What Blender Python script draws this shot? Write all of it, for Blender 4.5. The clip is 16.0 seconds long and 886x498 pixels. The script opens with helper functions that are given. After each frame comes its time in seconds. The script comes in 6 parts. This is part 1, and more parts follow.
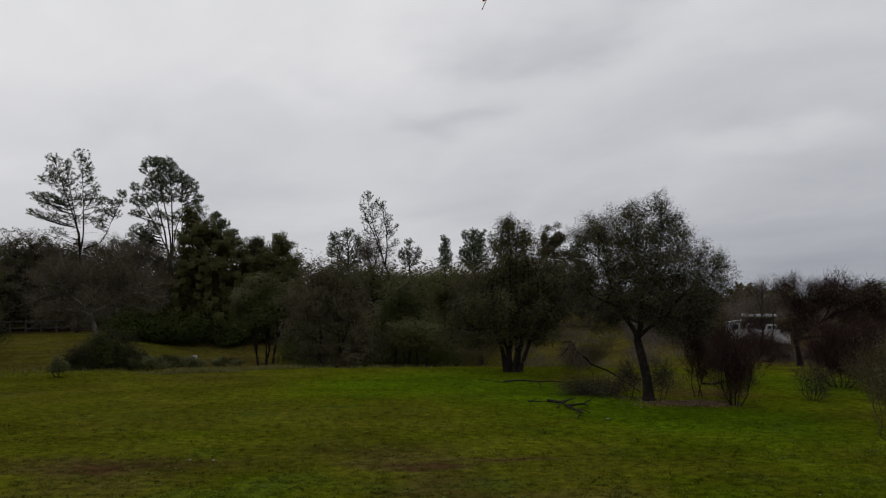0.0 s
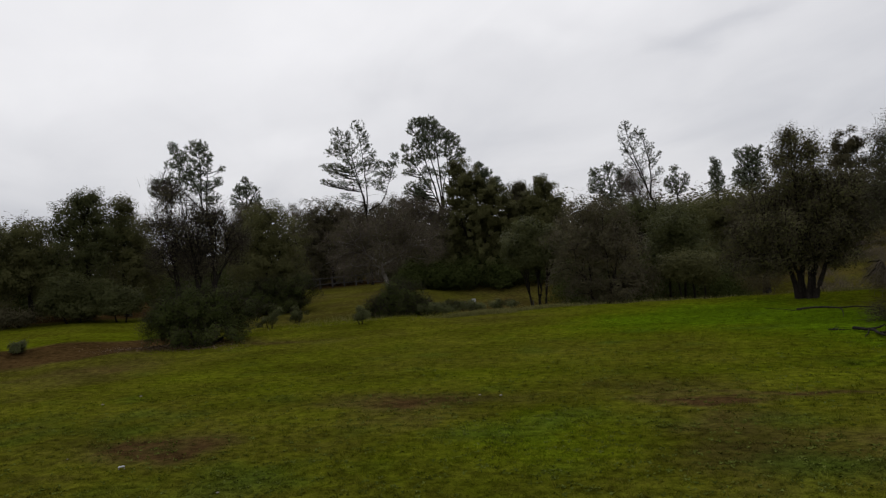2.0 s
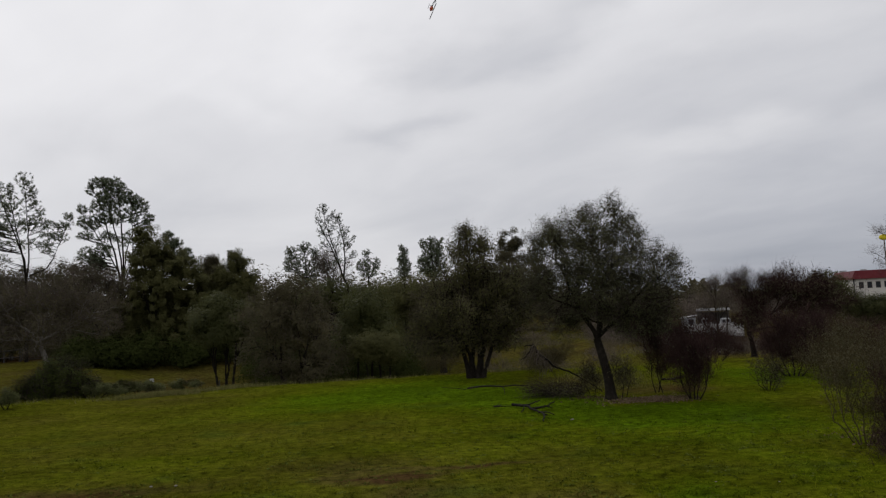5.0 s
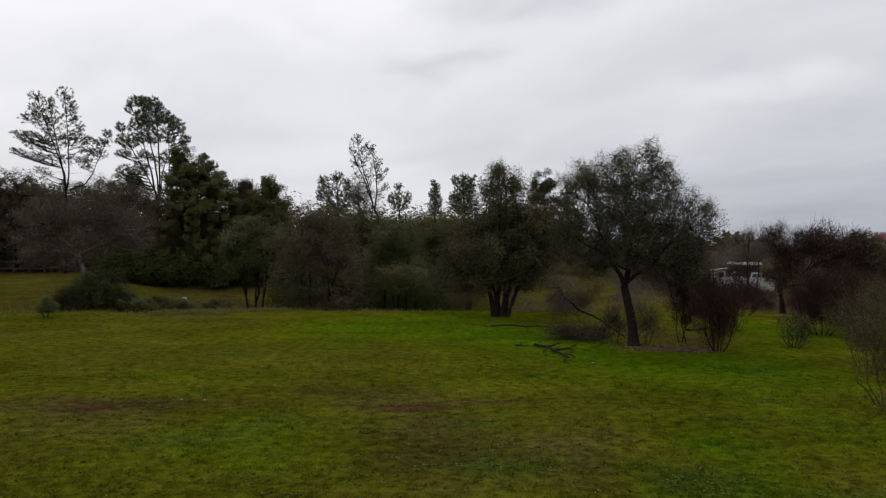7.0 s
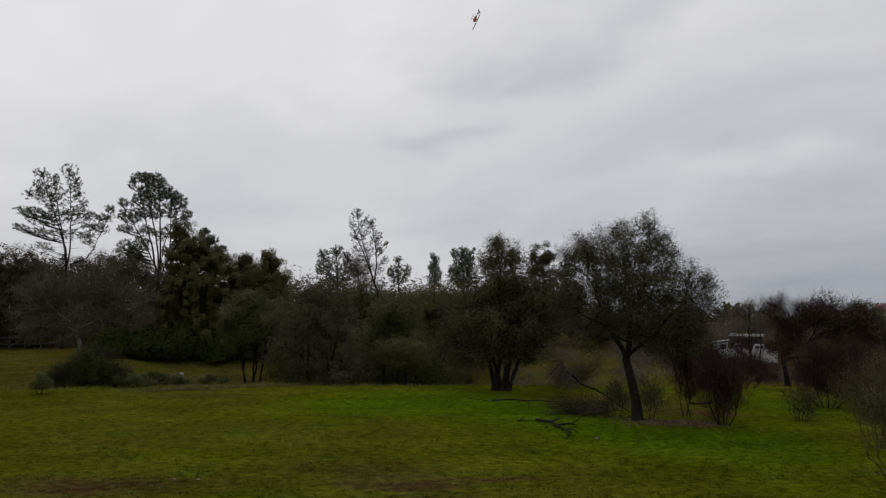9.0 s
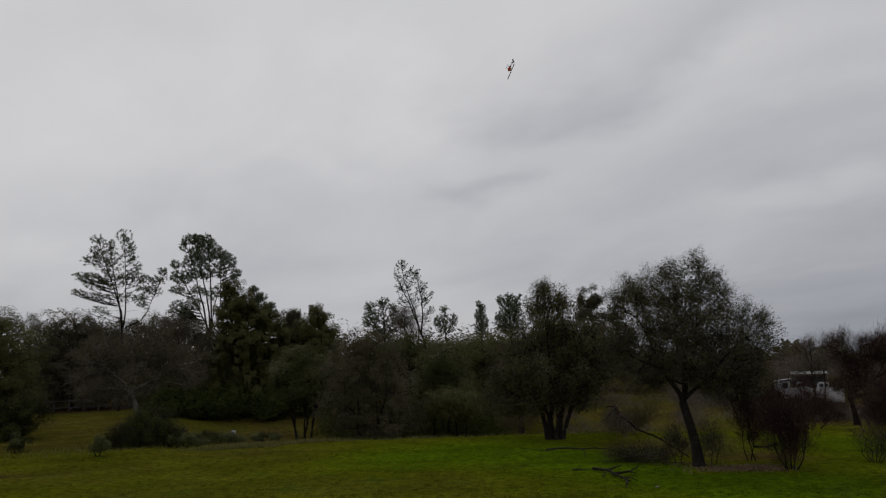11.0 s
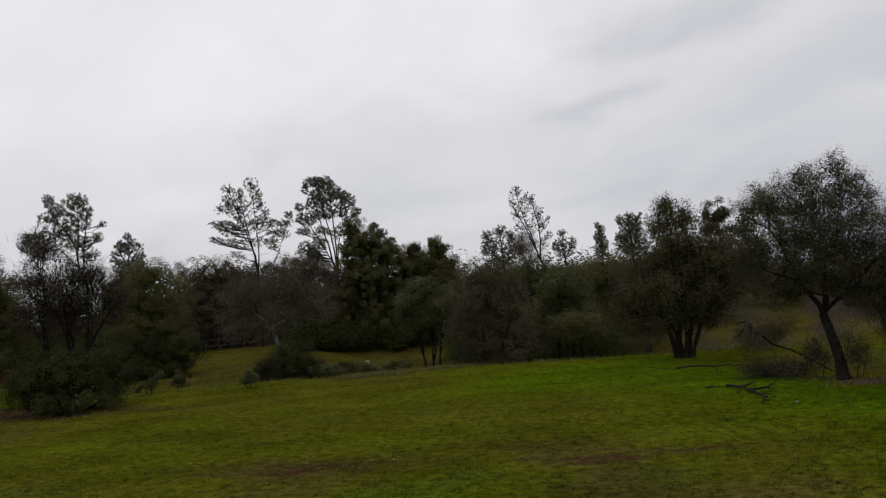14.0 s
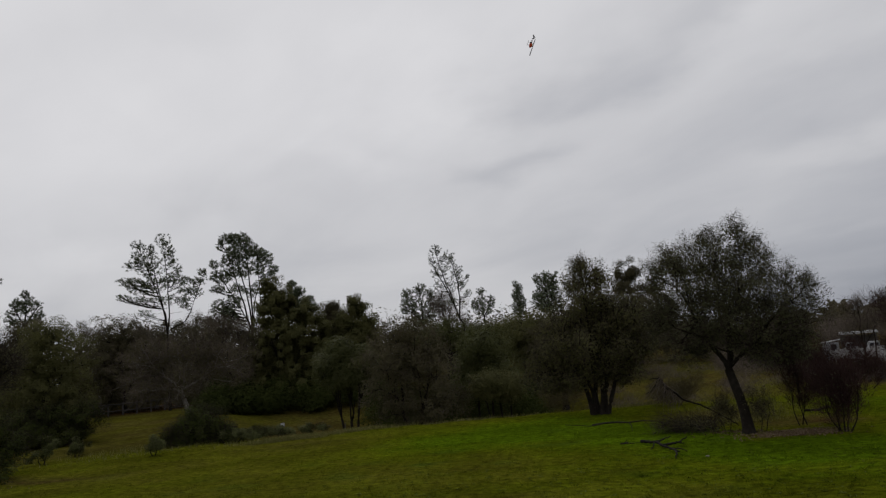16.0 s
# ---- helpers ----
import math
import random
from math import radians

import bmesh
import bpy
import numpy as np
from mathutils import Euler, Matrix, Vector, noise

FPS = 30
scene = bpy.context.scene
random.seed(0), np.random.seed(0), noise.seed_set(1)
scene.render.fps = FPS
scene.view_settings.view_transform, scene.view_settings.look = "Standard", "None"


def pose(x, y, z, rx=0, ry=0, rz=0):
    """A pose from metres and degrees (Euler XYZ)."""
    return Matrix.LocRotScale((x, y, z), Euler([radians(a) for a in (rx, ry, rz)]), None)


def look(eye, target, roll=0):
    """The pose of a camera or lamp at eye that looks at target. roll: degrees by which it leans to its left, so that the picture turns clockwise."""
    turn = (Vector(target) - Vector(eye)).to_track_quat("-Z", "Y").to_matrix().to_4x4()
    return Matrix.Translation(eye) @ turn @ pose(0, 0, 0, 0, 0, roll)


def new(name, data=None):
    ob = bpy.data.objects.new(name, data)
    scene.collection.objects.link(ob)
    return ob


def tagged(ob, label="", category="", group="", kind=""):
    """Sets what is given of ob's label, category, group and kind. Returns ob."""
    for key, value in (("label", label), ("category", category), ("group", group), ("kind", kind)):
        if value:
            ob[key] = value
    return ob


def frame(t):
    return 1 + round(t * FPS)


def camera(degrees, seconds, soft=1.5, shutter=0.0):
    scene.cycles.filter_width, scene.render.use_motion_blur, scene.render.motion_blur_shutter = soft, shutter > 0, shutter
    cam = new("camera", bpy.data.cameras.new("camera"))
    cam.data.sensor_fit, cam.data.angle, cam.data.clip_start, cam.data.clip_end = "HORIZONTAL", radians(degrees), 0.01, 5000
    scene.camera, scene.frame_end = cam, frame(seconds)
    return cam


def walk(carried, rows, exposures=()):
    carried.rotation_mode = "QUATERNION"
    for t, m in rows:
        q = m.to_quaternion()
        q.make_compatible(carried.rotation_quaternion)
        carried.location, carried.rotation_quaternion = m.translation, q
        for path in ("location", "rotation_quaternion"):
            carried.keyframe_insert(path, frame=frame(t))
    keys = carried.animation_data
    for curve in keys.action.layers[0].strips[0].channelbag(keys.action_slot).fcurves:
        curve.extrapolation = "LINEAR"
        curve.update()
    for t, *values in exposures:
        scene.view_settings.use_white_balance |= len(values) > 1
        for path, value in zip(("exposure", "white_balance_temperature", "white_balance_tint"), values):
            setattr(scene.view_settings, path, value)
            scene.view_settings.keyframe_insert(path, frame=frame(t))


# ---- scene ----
cam = camera(64.12, 16.0, soft=1.22)
EYE = (0.0, 0.0, 3.0)
walk(cam, [
    (0.0, pose(*EYE, 93.90, 0.00, 0.00)),
    (0.5, pose(*EYE, 92.50, 0.65, 5.30)),
    (1.0, pose(*EYE, 91.18, 1.99, 12.91)),
    (1.5, pose(*EYE, 90.36, 4.33, 18.43)),
    (2.0, pose(*EYE, 89.84, 4.92, 21.30)),
    (2.5, pose(*EYE, 90.00, 3.34, 18.94)),
    (3.0, pose(*EYE, 89.05, 0.51, 10.16)),
    (3.5, pose(*EYE, 90.35, -1.59, 0.85)),
    (3.7, pose(*EYE, 92.39, -1.06, -1.50)),
    (5.8, pose(*EYE, 94.66, 3.41, -2.86)),
    (6.0, pose(*EYE, 93.40, 2.16, -2.18)),
    (6.5, pose(*EYE, 91.16, 1.01, -0.85)),
    (7.0, pose(*EYE, 89.46, -0.64, -0.86)),
    (7.5, pose(*EYE, 87.71, -0.70, -2.87)),
    (8.0, pose(*EYE, 88.76, -0.37, -7.20)),
    (8.5, pose(*EYE, 91.77, 0.50, -6.19)),
    (9.0, pose(*EYE, 95.36, -0.33, -0.89)),
    (9.2, pose(*EYE, 95.93, -0.27, 1.40)),
    (11.3, pose(*EYE, 101.19, 1.93, 2.84)),
    (11.5, pose(*EYE, 102.96, 2.30, 2.06)),
    (12.0, pose(*EYE, 104.32, 1.14, 0.95)),
    (12.5, pose(*EYE, 102.75, 1.59, -4.16)),
    (13.0, pose(*EYE, 99.84, 1.69, -8.10)),
    (13.5, pose(*EYE, 94.09, 1.47, 0.85)),
    (14.0, pose(*EYE, 94.04, 4.67, 12.75)),
    (14.5, pose(*EYE, 98.04, 6.17, 15.12)),
    (15.0, pose(*EYE, 98.69, 5.91, 14.02)),
    (15.5, pose(*EYE, 98.21, 5.83, 13.42)),
    (16.0, pose(*EYE, 98.20, 5.16, 6.26)),
], exposures=[(0.0, -0.23), (1.0, -0.11), (2.0, 0.03), (3.0, 0.1), (3.5, 0.2), (6.0, -0.19), (6.5, 0.0), (7.0, 0.15), (7.5, 0.28), (8.0, 0.28), (8.5, 0.13), (9.0, -0.18), (11.5, -0.52), (12.5, -0.60), (13.0, -0.50), (13.5, -0.22), (14.0, -0.05), (14.5, -0.18), (15.0, -0.32), (16.0, -0.34)])

# ---------------------------------------------------------------- world and light
world = bpy.data.worlds.new("overcast_sky")
scene.world = world
world.use_nodes = True


def build_world():
    nt = world.node_tree
    nt.nodes.clear()
    n, l = nt.nodes.new, nt.links.new
    out = n("ShaderNodeOutputWorld")
    sky = n("ShaderNodeTexSky")
    sky.sky_type, sky.sun_disc = "NISHITA", False
    sky.sun_elevation, sky.sun_rotation = radians(48), radians(-35)
    sky_bg = n("ShaderNodeBackground")
    sky_bg.inputs["Strength"].default_value = 0.05
    l(sky.outputs["Color"], sky_bg.inputs["Color"])
    tc = n("ShaderNodeTexCoord")
    sep = n("ShaderNodeSeparateXYZ")
    l(tc.outputs["Generated"], sep.inputs["Vector"])

    def m(op, a, b=None, clamp=False):
        x = n("ShaderNodeMath")
        x.operation, x.use_clamp = op, clamp
        for i, v in enumerate((a, b)):
            if v is None:
                continue
            if isinstance(v, (int, float)):
                x.inputs[i].default_value = v
            else:
                l(v, x.inputs[i])
        return x.outputs[0]

    # cloud deck seen in perspective: direction divided by its height, drawn out along the wind
    up = m("MAXIMUM", m("ADD", sep.outputs["Z"], 0.22), 0.05)
    cx, cy = m("DIVIDE", sep.outputs["X"], up), m("DIVIDE", sep.outputs["Y"], up)
    comb = n("ShaderNodeCombineXYZ")
    l(cx, comb.inputs[0]), l(cy, comb.inputs[1])
    turn = n("ShaderNodeVectorRotate")
    turn.rotation_type = "Z_AXIS"
    turn.inputs["Angle"].default_value = radians(-128)
    l(comb.outputs[0], turn.inputs["Vector"])
    mp = n("ShaderNodeMapping")
    mp.inputs["Scale"].default_value = (0.62, 1.0, 1.0)
    mp.inputs["Location"].default_value = CLOUD_SHIFT
    l(turn.outputs[0], mp.inputs["Vector"])
    big = n("ShaderNodeTexNoise")
    big.inputs["Scale"].default_value, big.inputs["Detail"].default_value = 0.85, 5
    big.inputs["Roughness"].default_value, big.inputs["Distortion"].default_value = 0.48, 0.9
    l(mp.outputs[0], big.inputs["Vector"])
    fine = n("ShaderNodeTexNoise")
    fine.inputs["Scale"].default_value, fine.inputs["Detail"].default_value = 2.6, 7
    fine.inputs["Roughness"].default_value, fine.inputs["Distortion"].default_value = 0.5, 0.4
    l(mp.outputs[0], fine.inputs["Vector"])
    cloud = m("ADD", m("ADD", m("MULTIPLY", big.outputs["Fac"], 0.46), 0.13), m("MULTIPLY", fine.outputs["Fac"], 0.28))
    # single wisps and brighter rifts of the deck, frayed by noise
    fray = n("ShaderNodeTexNoise")
    fray.inputs["Scale"].default_value, fray.inputs["Detail"].default_value = 2.2, 6
    l(comb.outputs[0], fray.inputs["Vector"])
    off = n("ShaderNodeVectorMath")
    off.operation = "MULTIPLY_ADD"
    l(fray.outputs["Color"], off.inputs[0])
    off.inputs[1].default_value = (0.7, 0.7, 0.0)
    l(comb.outputs[0], off.inputs[2])
    for cu, cv, ang, lu, lv, amount in WISPS:
        w = n("ShaderNodeMapping")
        w.vector_type = "TEXTURE"
        w.inputs["Location"].default_value = (cu + 0.35, cv + 0.35, 0)
        w.inputs["Rotation"].default_value = (0, 0, radians(ang))
        w.inputs["Scale"].default_value = (lu, lv, 1)
        l(off.outputs[0], w.inputs["Vector"])
        q = n("ShaderNodeVectorMath")
        q.operation = "DOT_PRODUCT"
        l(w.outputs[0], q.inputs[0]), l(w.outputs[0], q.inputs[1])
        bump = m("EXPONENT", m("MULTIPLY", q.outputs["Value"], -1.0))
        cloud = m("ADD", cloud, m("MULTIPLY", bump, amount))
    # the deck thins towards the hidden sun, ahead and to the left
    side = m("ADD", m("MULTIPLY", sep.outputs["X"], -0.22), m("MULTIPLY", sep.outputs["Z"], 0.42))
    # and thickens low down on the other side
    low = m("MULTIPLY", m("MAXIMUM", sep.outputs["X"], 0.0), m("MAXIMUM", m("SUBTRACT", 0.15, m("MAXIMUM", sep.outputs["Z"], 0.0)), 0.0))
    side = m("ADD", side, m("MULTIPLY", low, -4.0))
    # and a little on the near side
    dim = m("MULTIPLY", m("MAXIMUM", m("MULTIPLY", sep.outputs["X"], -1.0), 0.0), m("MAXIMUM", m("SUBTRACT", 0.27, m("MAXIMUM", sep.outputs["Z"], 0.0)), 0.0))
    side = m("ADD", side, m("MULTIPLY", dim, -1.7))
    val = m("ADD", m("ADD", m("MULTIPLY", m("SUBTRACT", cloud, 0.5), 0.8), side), 0.465, True)
    ramp = n("ShaderNodeValToRGB")
    e = ramp.color_ramp.elements
    e[0].position, e[0].color = 0.0, (0.27, 0.290, 0.34, 1)
    e[1].position, e[1].color = 1.0, (0.885, 0.88, 0.89, 1)
    for p, c in ((0.30, (0.425, 0.435, 0.475, 1)), (0.52, (0.605, 0.605, 0.63, 1)), (0.75, (0.755, 0.75, 0.77, 1))):
        k = e.new(p)
        k.color = c
    l(val, ramp.inputs["Fac"])
    cl = n("ShaderNodeBackground")
    cl.inputs["Strength"].default_value = CLOUD_STRENGTH
    l(ramp.outputs["Color"], cl.inputs["Color"])
    mix = n("ShaderNodeMixShader")
    mix.inputs["Fac"].default_value = 0.94
    l(sky_bg.outputs[0], mix.inputs[1]), l(cl.outputs[0], mix.inputs[2])
    l(mix.outputs[0], out.inputs["Surface"])


WISPS = ((0.15, 1.66, -28, 0.24, 0.13, -0.2), (0.48, 1.42, -49, 0.23, 0.13, -0.13), (0.05, 2.05, -11, 0.14, 0.11, -0.16), (-0.17, 1.67, 41, 0.21, 0.24, 0.13),
         (-0.45, 1.93, 21, 0.1, 0.14, 0.09), (0.66, 1.55, -51, 0.39, 0.16, 0.12), (1.11, 1.91, -16, 0.29, 0.13, -0.09), (0.99, 2.15, -16, 0.31, 0.11, 0.07),
         (1.32, 2.22, -41, 0.27, 0.17, -0.06), (-0.52, 1.22, 14, 0.15, 0.14, -0.06), (-0.95, 1.98, -11, 0.13, 0.13, -0.05))
CLOUD_SHIFT = (0.0, 0.0, 0.0)
CLOUD_STRENGTH = 1.2
build_world()

sun = new("sun", bpy.data.lights.new("sun", "SUN"))
sun.data.energy, sun.data.angle, sun.data.color = 0.6, radians(25), (1.0, 0.96, 0.9)
sun.matrix_world = look((-35, 50, 70), (0, 0, 0))


# ---------------------------------------------------------------- materials
def mat(name, colors, scale=4.0, rough=0.85, bump=0.0, bump_scale=40.0, island=0.0, translucent=0.0, metal=0.0, big=None, gloss=0.08):
    """A surface: a ramp of colours over noise, with a second, larger noise, relief, and variation from piece to piece."""
    ma = bpy.data.materials.new(name)
    ma.use_nodes = True
    nt = ma.node_tree
    n, l = nt.nodes.new, nt.links.new
    b = nt.nodes["Principled BSDF"]
    b.inputs["Roughness"].default_value = rough
    b.inputs["Metallic"].default_value = metal
    b.inputs["Specular IOR Level"].default_value = gloss
    tc = n("ShaderNodeTexCoord")
    no = n("ShaderNodeTexNoise")
    no.inputs["Scale"].default_value, no.inputs["Detail"].default_value = scale, 6
    l(tc.outputs["Object"], no.inputs["Vector"])
    no2 = n("ShaderNodeTexNoise")
    no2.inputs["Scale"].default_value, no2.inputs["Detail"].default_value = big or scale * 0.17, 3
    l(tc.outputs["Object"], no2.inputs["Vector"])
    add = n("ShaderNodeMath")
    add.operation = "MULTIPLY_ADD"
    l(no.outputs["Fac"], add.inputs[0])
    add.inputs[1].default_value = 0.55
    sc = n("ShaderNodeMath")
    sc.operation = "MULTIPLY"
    sc.inputs[1].default_value = 0.45
    l(no2.outputs["Fac"], sc.inputs[0])
    l(sc.outputs[0], add.inputs[2])
    fac = add.outputs[0]
    if island:
        ge = n("ShaderNodeNewGeometry")
        a = n("ShaderNodeMath")
        a.operation = "MULTIPLY_ADD"
        l(ge.outputs["Random Per Island"], a.inputs[0])
        a.inputs[1].default_value = island
        s = n("ShaderNodeMath")
        s.operation = "SUBTRACT"
        l(fac, s.inputs[0])
        s.inputs[1].default_value = island / 2
        l(s.outputs[0], a.inputs[2])
        fac = a.outputs[0]
    ramp = n("ShaderNodeValToRGB")
    e = ramp.color_ramp.elements
    e[0].position, e[1].position = 0.30, 0.72
    e[0].color, e[1].color = (*colors[0], 1), (*colors[-1], 1)
    for i, c in enumerate(colors[1:-1]):
        k = e.new(0.30 + 0.42 * (i + 1) / (len(colors) - 1))
        k.color = (*c, 1)
    l(fac, ramp.inputs["Fac"])
    l(ramp.outputs["Color"], b.inputs["Base Color"])
    if bump:
        nb = n("ShaderNodeTexNoise")
        nb.inputs["Scale"].default_value, nb.inputs["Detail"].default_value = bump_scale, 4
        l(tc.outputs["Object"], nb.inputs["Vector"])
        bu = n("ShaderNodeBump")
        bu.inputs["Strength"].default_value, bu.inputs["Distance"].default_value = bump, 0.03
        l(nb.outputs["Fac"], bu.inputs["Height"])
        l(bu.outputs["Normal"], b.inputs["Normal"])
    if translucent:
        tr = n("ShaderNodeBsdfTranslucent")
        l(ramp.outputs["Color"], tr.inputs["Color"])
        mx = n("ShaderNodeMixShader")
        mx.inputs["Fac"].default_value = translucent
        l(b.outputs[0], mx.inputs[1]), l(tr.outputs[0], mx.inputs[2])
        l(mx.outputs[0], nt.nodes["Material Output"].inputs["Surface"])
    return ma


BARK = mat("dark_bark", [(0.009, 0.0075, 0.006), (0.017, 0.014, 0.011), (0.034, 0.029, 0.023)], 9, 0.95, 0.8, 30)
BARK_PALE = mat("pale_bark", [(0.07, 0.06, 0.05), (0.15, 0.135, 0.118), (0.3, 0.28, 0.25)], 8, 0.95, 0.8, 30)
TWIG = mat("grey_brown_twigs", [(0.060, 0.048, 0.038), (0.094, 0.076, 0.062), (0.135, 0.112, 0.093)], 2, 0.95, island=0.5)
TWIG_RED = mat("reddish_twigs", [(0.022, 0.012, 0.011), (0.036, 0.020, 0.018), (0.058, 0.034, 0.030)], 2, 0.95, island=0.5)
TWIG_DARK = mat("dark_brown_twigs", [(0.02, 0.016, 0.013), (0.032, 0.026, 0.021), (0.052, 0.043, 0.035)], 2, 0.95, island=0.5)
TWIG_PALE = mat("pale_olive_twigs", [(0.040, 0.032, 0.015), (0.060, 0.049, 0.023), (0.088, 0.073, 0.036)], 2, 0.95, island=0.5)
LEAF_OAK = mat("live_oak_leaves", [(0.067, 0.066, 0.023), (0.096, 0.095, 0.035), (0.133, 0.131, 0.054)], 1.2, 0.6, island=0.12, translucent=0.45)
LEAF_DULL = mat("dull_olive_leaves", [(0.057, 0.052, 0.027), (0.081, 0.072, 0.039), (0.112, 0.099, 0.056)], 1.2, 0.7, island=0.12, translucent=0.45)
# the toyon's own dark green, also given to undergrowth as painted-in shade
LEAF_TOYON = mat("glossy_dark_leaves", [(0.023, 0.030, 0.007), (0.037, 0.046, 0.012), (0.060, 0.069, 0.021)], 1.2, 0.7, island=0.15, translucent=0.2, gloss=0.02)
LEAF_BLUE = mat("grey_green_oak_leaves", [(0.046, 0.047, 0.022), (0.074, 0.074, 0.036), (0.115, 0.114, 0.06)], 1.2, 0.65, island=0.12, translucent=0.45)
LEAF_DEEP = mat("deep_green_leaves", [(0.047, 0.052, 0.018), (0.072, 0.077, 0.027), (0.105, 0.111, 0.043)], 1.2, 0.5, island=0.12, translucent=0.45)
LEAF_SAGE = mat("sage_leaves", [(0.044, 0.050, 0.018), (0.068, 0.076, 0.028), (0.10, 0.108, 0.046)], 2, 1.0, island=0.5, translucent=0.2)
NEEDLE = mat("pine_needles", [(0.060, 0.075, 0.038), (0.090, 0.108, 0.058), (0.132, 0.15, 0.09)], 1.0, 0.6, island=0.5, translucent=0.15)


# ---------------------------------------------------------------- ground shape
def smooth(a, b, v):
    u = min(1.0, max(0.0, (v - a) / (b - a)))
    return u * u * (3 - 2 * u)


def height(x, y):
    """The lie of the land: a level field with a crest, a dip behind it, a knoll, and lower land off to one side."""
    r = math.hypot(x, y)
    a = math.degrees(math.atan2(x, y))
    if y < 0 and abs(a) > 90:
        a = 90 * (1 if a > 0 else -1)
    mid = smooth(-25, -17, a) * (1 - smooth(12, 18, a))
    left = 1 - smooth(-27, -20, a)
    right = smooth(15, 24, a)
    z = mid * (-1.6 * smooth(30.5, 38, r) + 2.3 * smooth(40, 60, r))
    z += left * 0.45 * smooth(34, 60, r)
    z += left * 0.30 * smooth(-44, -50, a) * smooth(31.5, 33.5, r)
    z -= right * 2.6 * smooth(27, 75, r)
    z -= (1 - right) * 3.2 * smooth(75, 160, r)
    z += 0.05 * noise.noise(Vector((x * 0.22, y * 0.22, 3.1))) + 0.022 * noise.noise(Vector((x * 0.9, y * 0.9, 7.7)))
    z += 0.09 * smooth(24, 29, r) * (1 - smooth(34, 38, r)) * noise.noise(Vector((x * 0.55, y * 0.55, 9.2)))
    if r < 45:
        z += 0.020 * noise.noise(Vector((x * 2.4, y * 2.4, 2.2)))
    return z


def wear(x, y):
    """How bare the turf is, 0 lush to 1 earth: paths and scuffed ground of their own shape."""
    v = 0.39 + 0.15 * noise.noise(Vector((x * 0.16, y * 0.20, 1.3))) + 0.09 * noise.noise(Vector((x * 0.55, y * 0.8, 5.9)))
    v += 0.08 * noise.noise(Vector((x * 1.9, y * 2.6, 8.4)))
    x += 0.5 * noise.noise(Vector((x * 0.9, y * 0.9, 21.0))) + 0.2 * noise.noise(Vector((x * 3.1, y * 3.1, 22.0)))
    y += 0.4 * noise.noise(Vector((x * 0.9, y * 0.9, 23.0))) + 0.2 * noise.noise(Vector((x * 3.1, y * 3.1, 24.0)))
    for cx, cy, rx, ry, s in WORN + LUSHER + DUFF:
        d = ((x - cx) / rx) ** 2 + ((y - cy) / ry) ** 2
        v += s * math.exp(-d)
    r, a = math.hypot(x, y), math.degrees(math.atan2(x, y))
    v += (0.2 * smooth(32, 38, r) + 0.12 * smooth(38, 44, r)) * smooth(-24, -19, a) * (1 - smooth(5, 9, a))
    v += 0.22 * smooth(31, 36, r) * (1 - smooth(-25, -20, a)) + 0.45 * smooth(58, 62, r) * (1 - smooth(-25, -20, a))
    knoll = 1 - smooth(-44, -40, a)
    v += 0.62 * knoll * smooth(28.3, 30.8, r) * (1 - smooth(33.2, 34.4, r)) - 0.30 * knoll * smooth(33.6, 35, r) * (1 - smooth(45, 48, r))
    v += 0.8 * smooth(47, 50, r) * (1 - smooth(-40, -36, a))
    v += 0.3 * smooth(36, 42, r) * smooth(20, 25, a) + 0.26 * smooth(30.5, 34, r) * smooth(5, 9, a) * (1 - smooth(20, 25, a))
    return min(1.0, max(0.0, v))


def spot(az, d, sink=0.0):
    """A place on the ground by bearing from the viewpoint (degrees, clockwise from y) and distance."""
    x, y = d * math.sin(radians(az)), d * math.cos(radians(az))
    return Vector((x, y, height(x, y) - sink))


# ---------------------------------------------------------------- mesh tools
def mesh_from(name, verts, faces, material):
    """verts: (n, 3) array; faces: list of (m, k) index arrays."""
    me = bpy.data.meshes.new(name)
    verts = np.asarray(verts, np.float32)
    loops = np.concatenate([f.ravel() for f in faces]).astype(np.int32)
    sizes = np.concatenate([np.full(len(f), f.shape[1], np.int32) for f in faces])
    starts = np.concatenate([[0], np.cumsum(sizes)[:-1]]).astype(np.int32)
    me.vertices.add(len(verts)), me.loops.add(len(loops)), me.polygons.add(len(sizes))
    me.vertices.foreach_set("co", verts.ravel())
    me.loops.foreach_set("vertex_index", loops)
    me.polygons.foreach_set("loop_start", starts)
    me.update(calc_edges=True)
    me.validate()
    me.materials.append(material)
    return me


def part(name, bm, material, parent, label=""):
    """Links a bmesh or a mesh as one mesh object under a thing or a part."""
    if isinstance(bm, bmesh.types.BMesh):
        me = bpy.data.meshes.new(name)
        bm.to_mesh(me)
        bm.free()
        me.materials.append(material)
    else:
        me = bm
    ob = new(name, me)
    ob.parent = parent
    return tagged(ob, label)


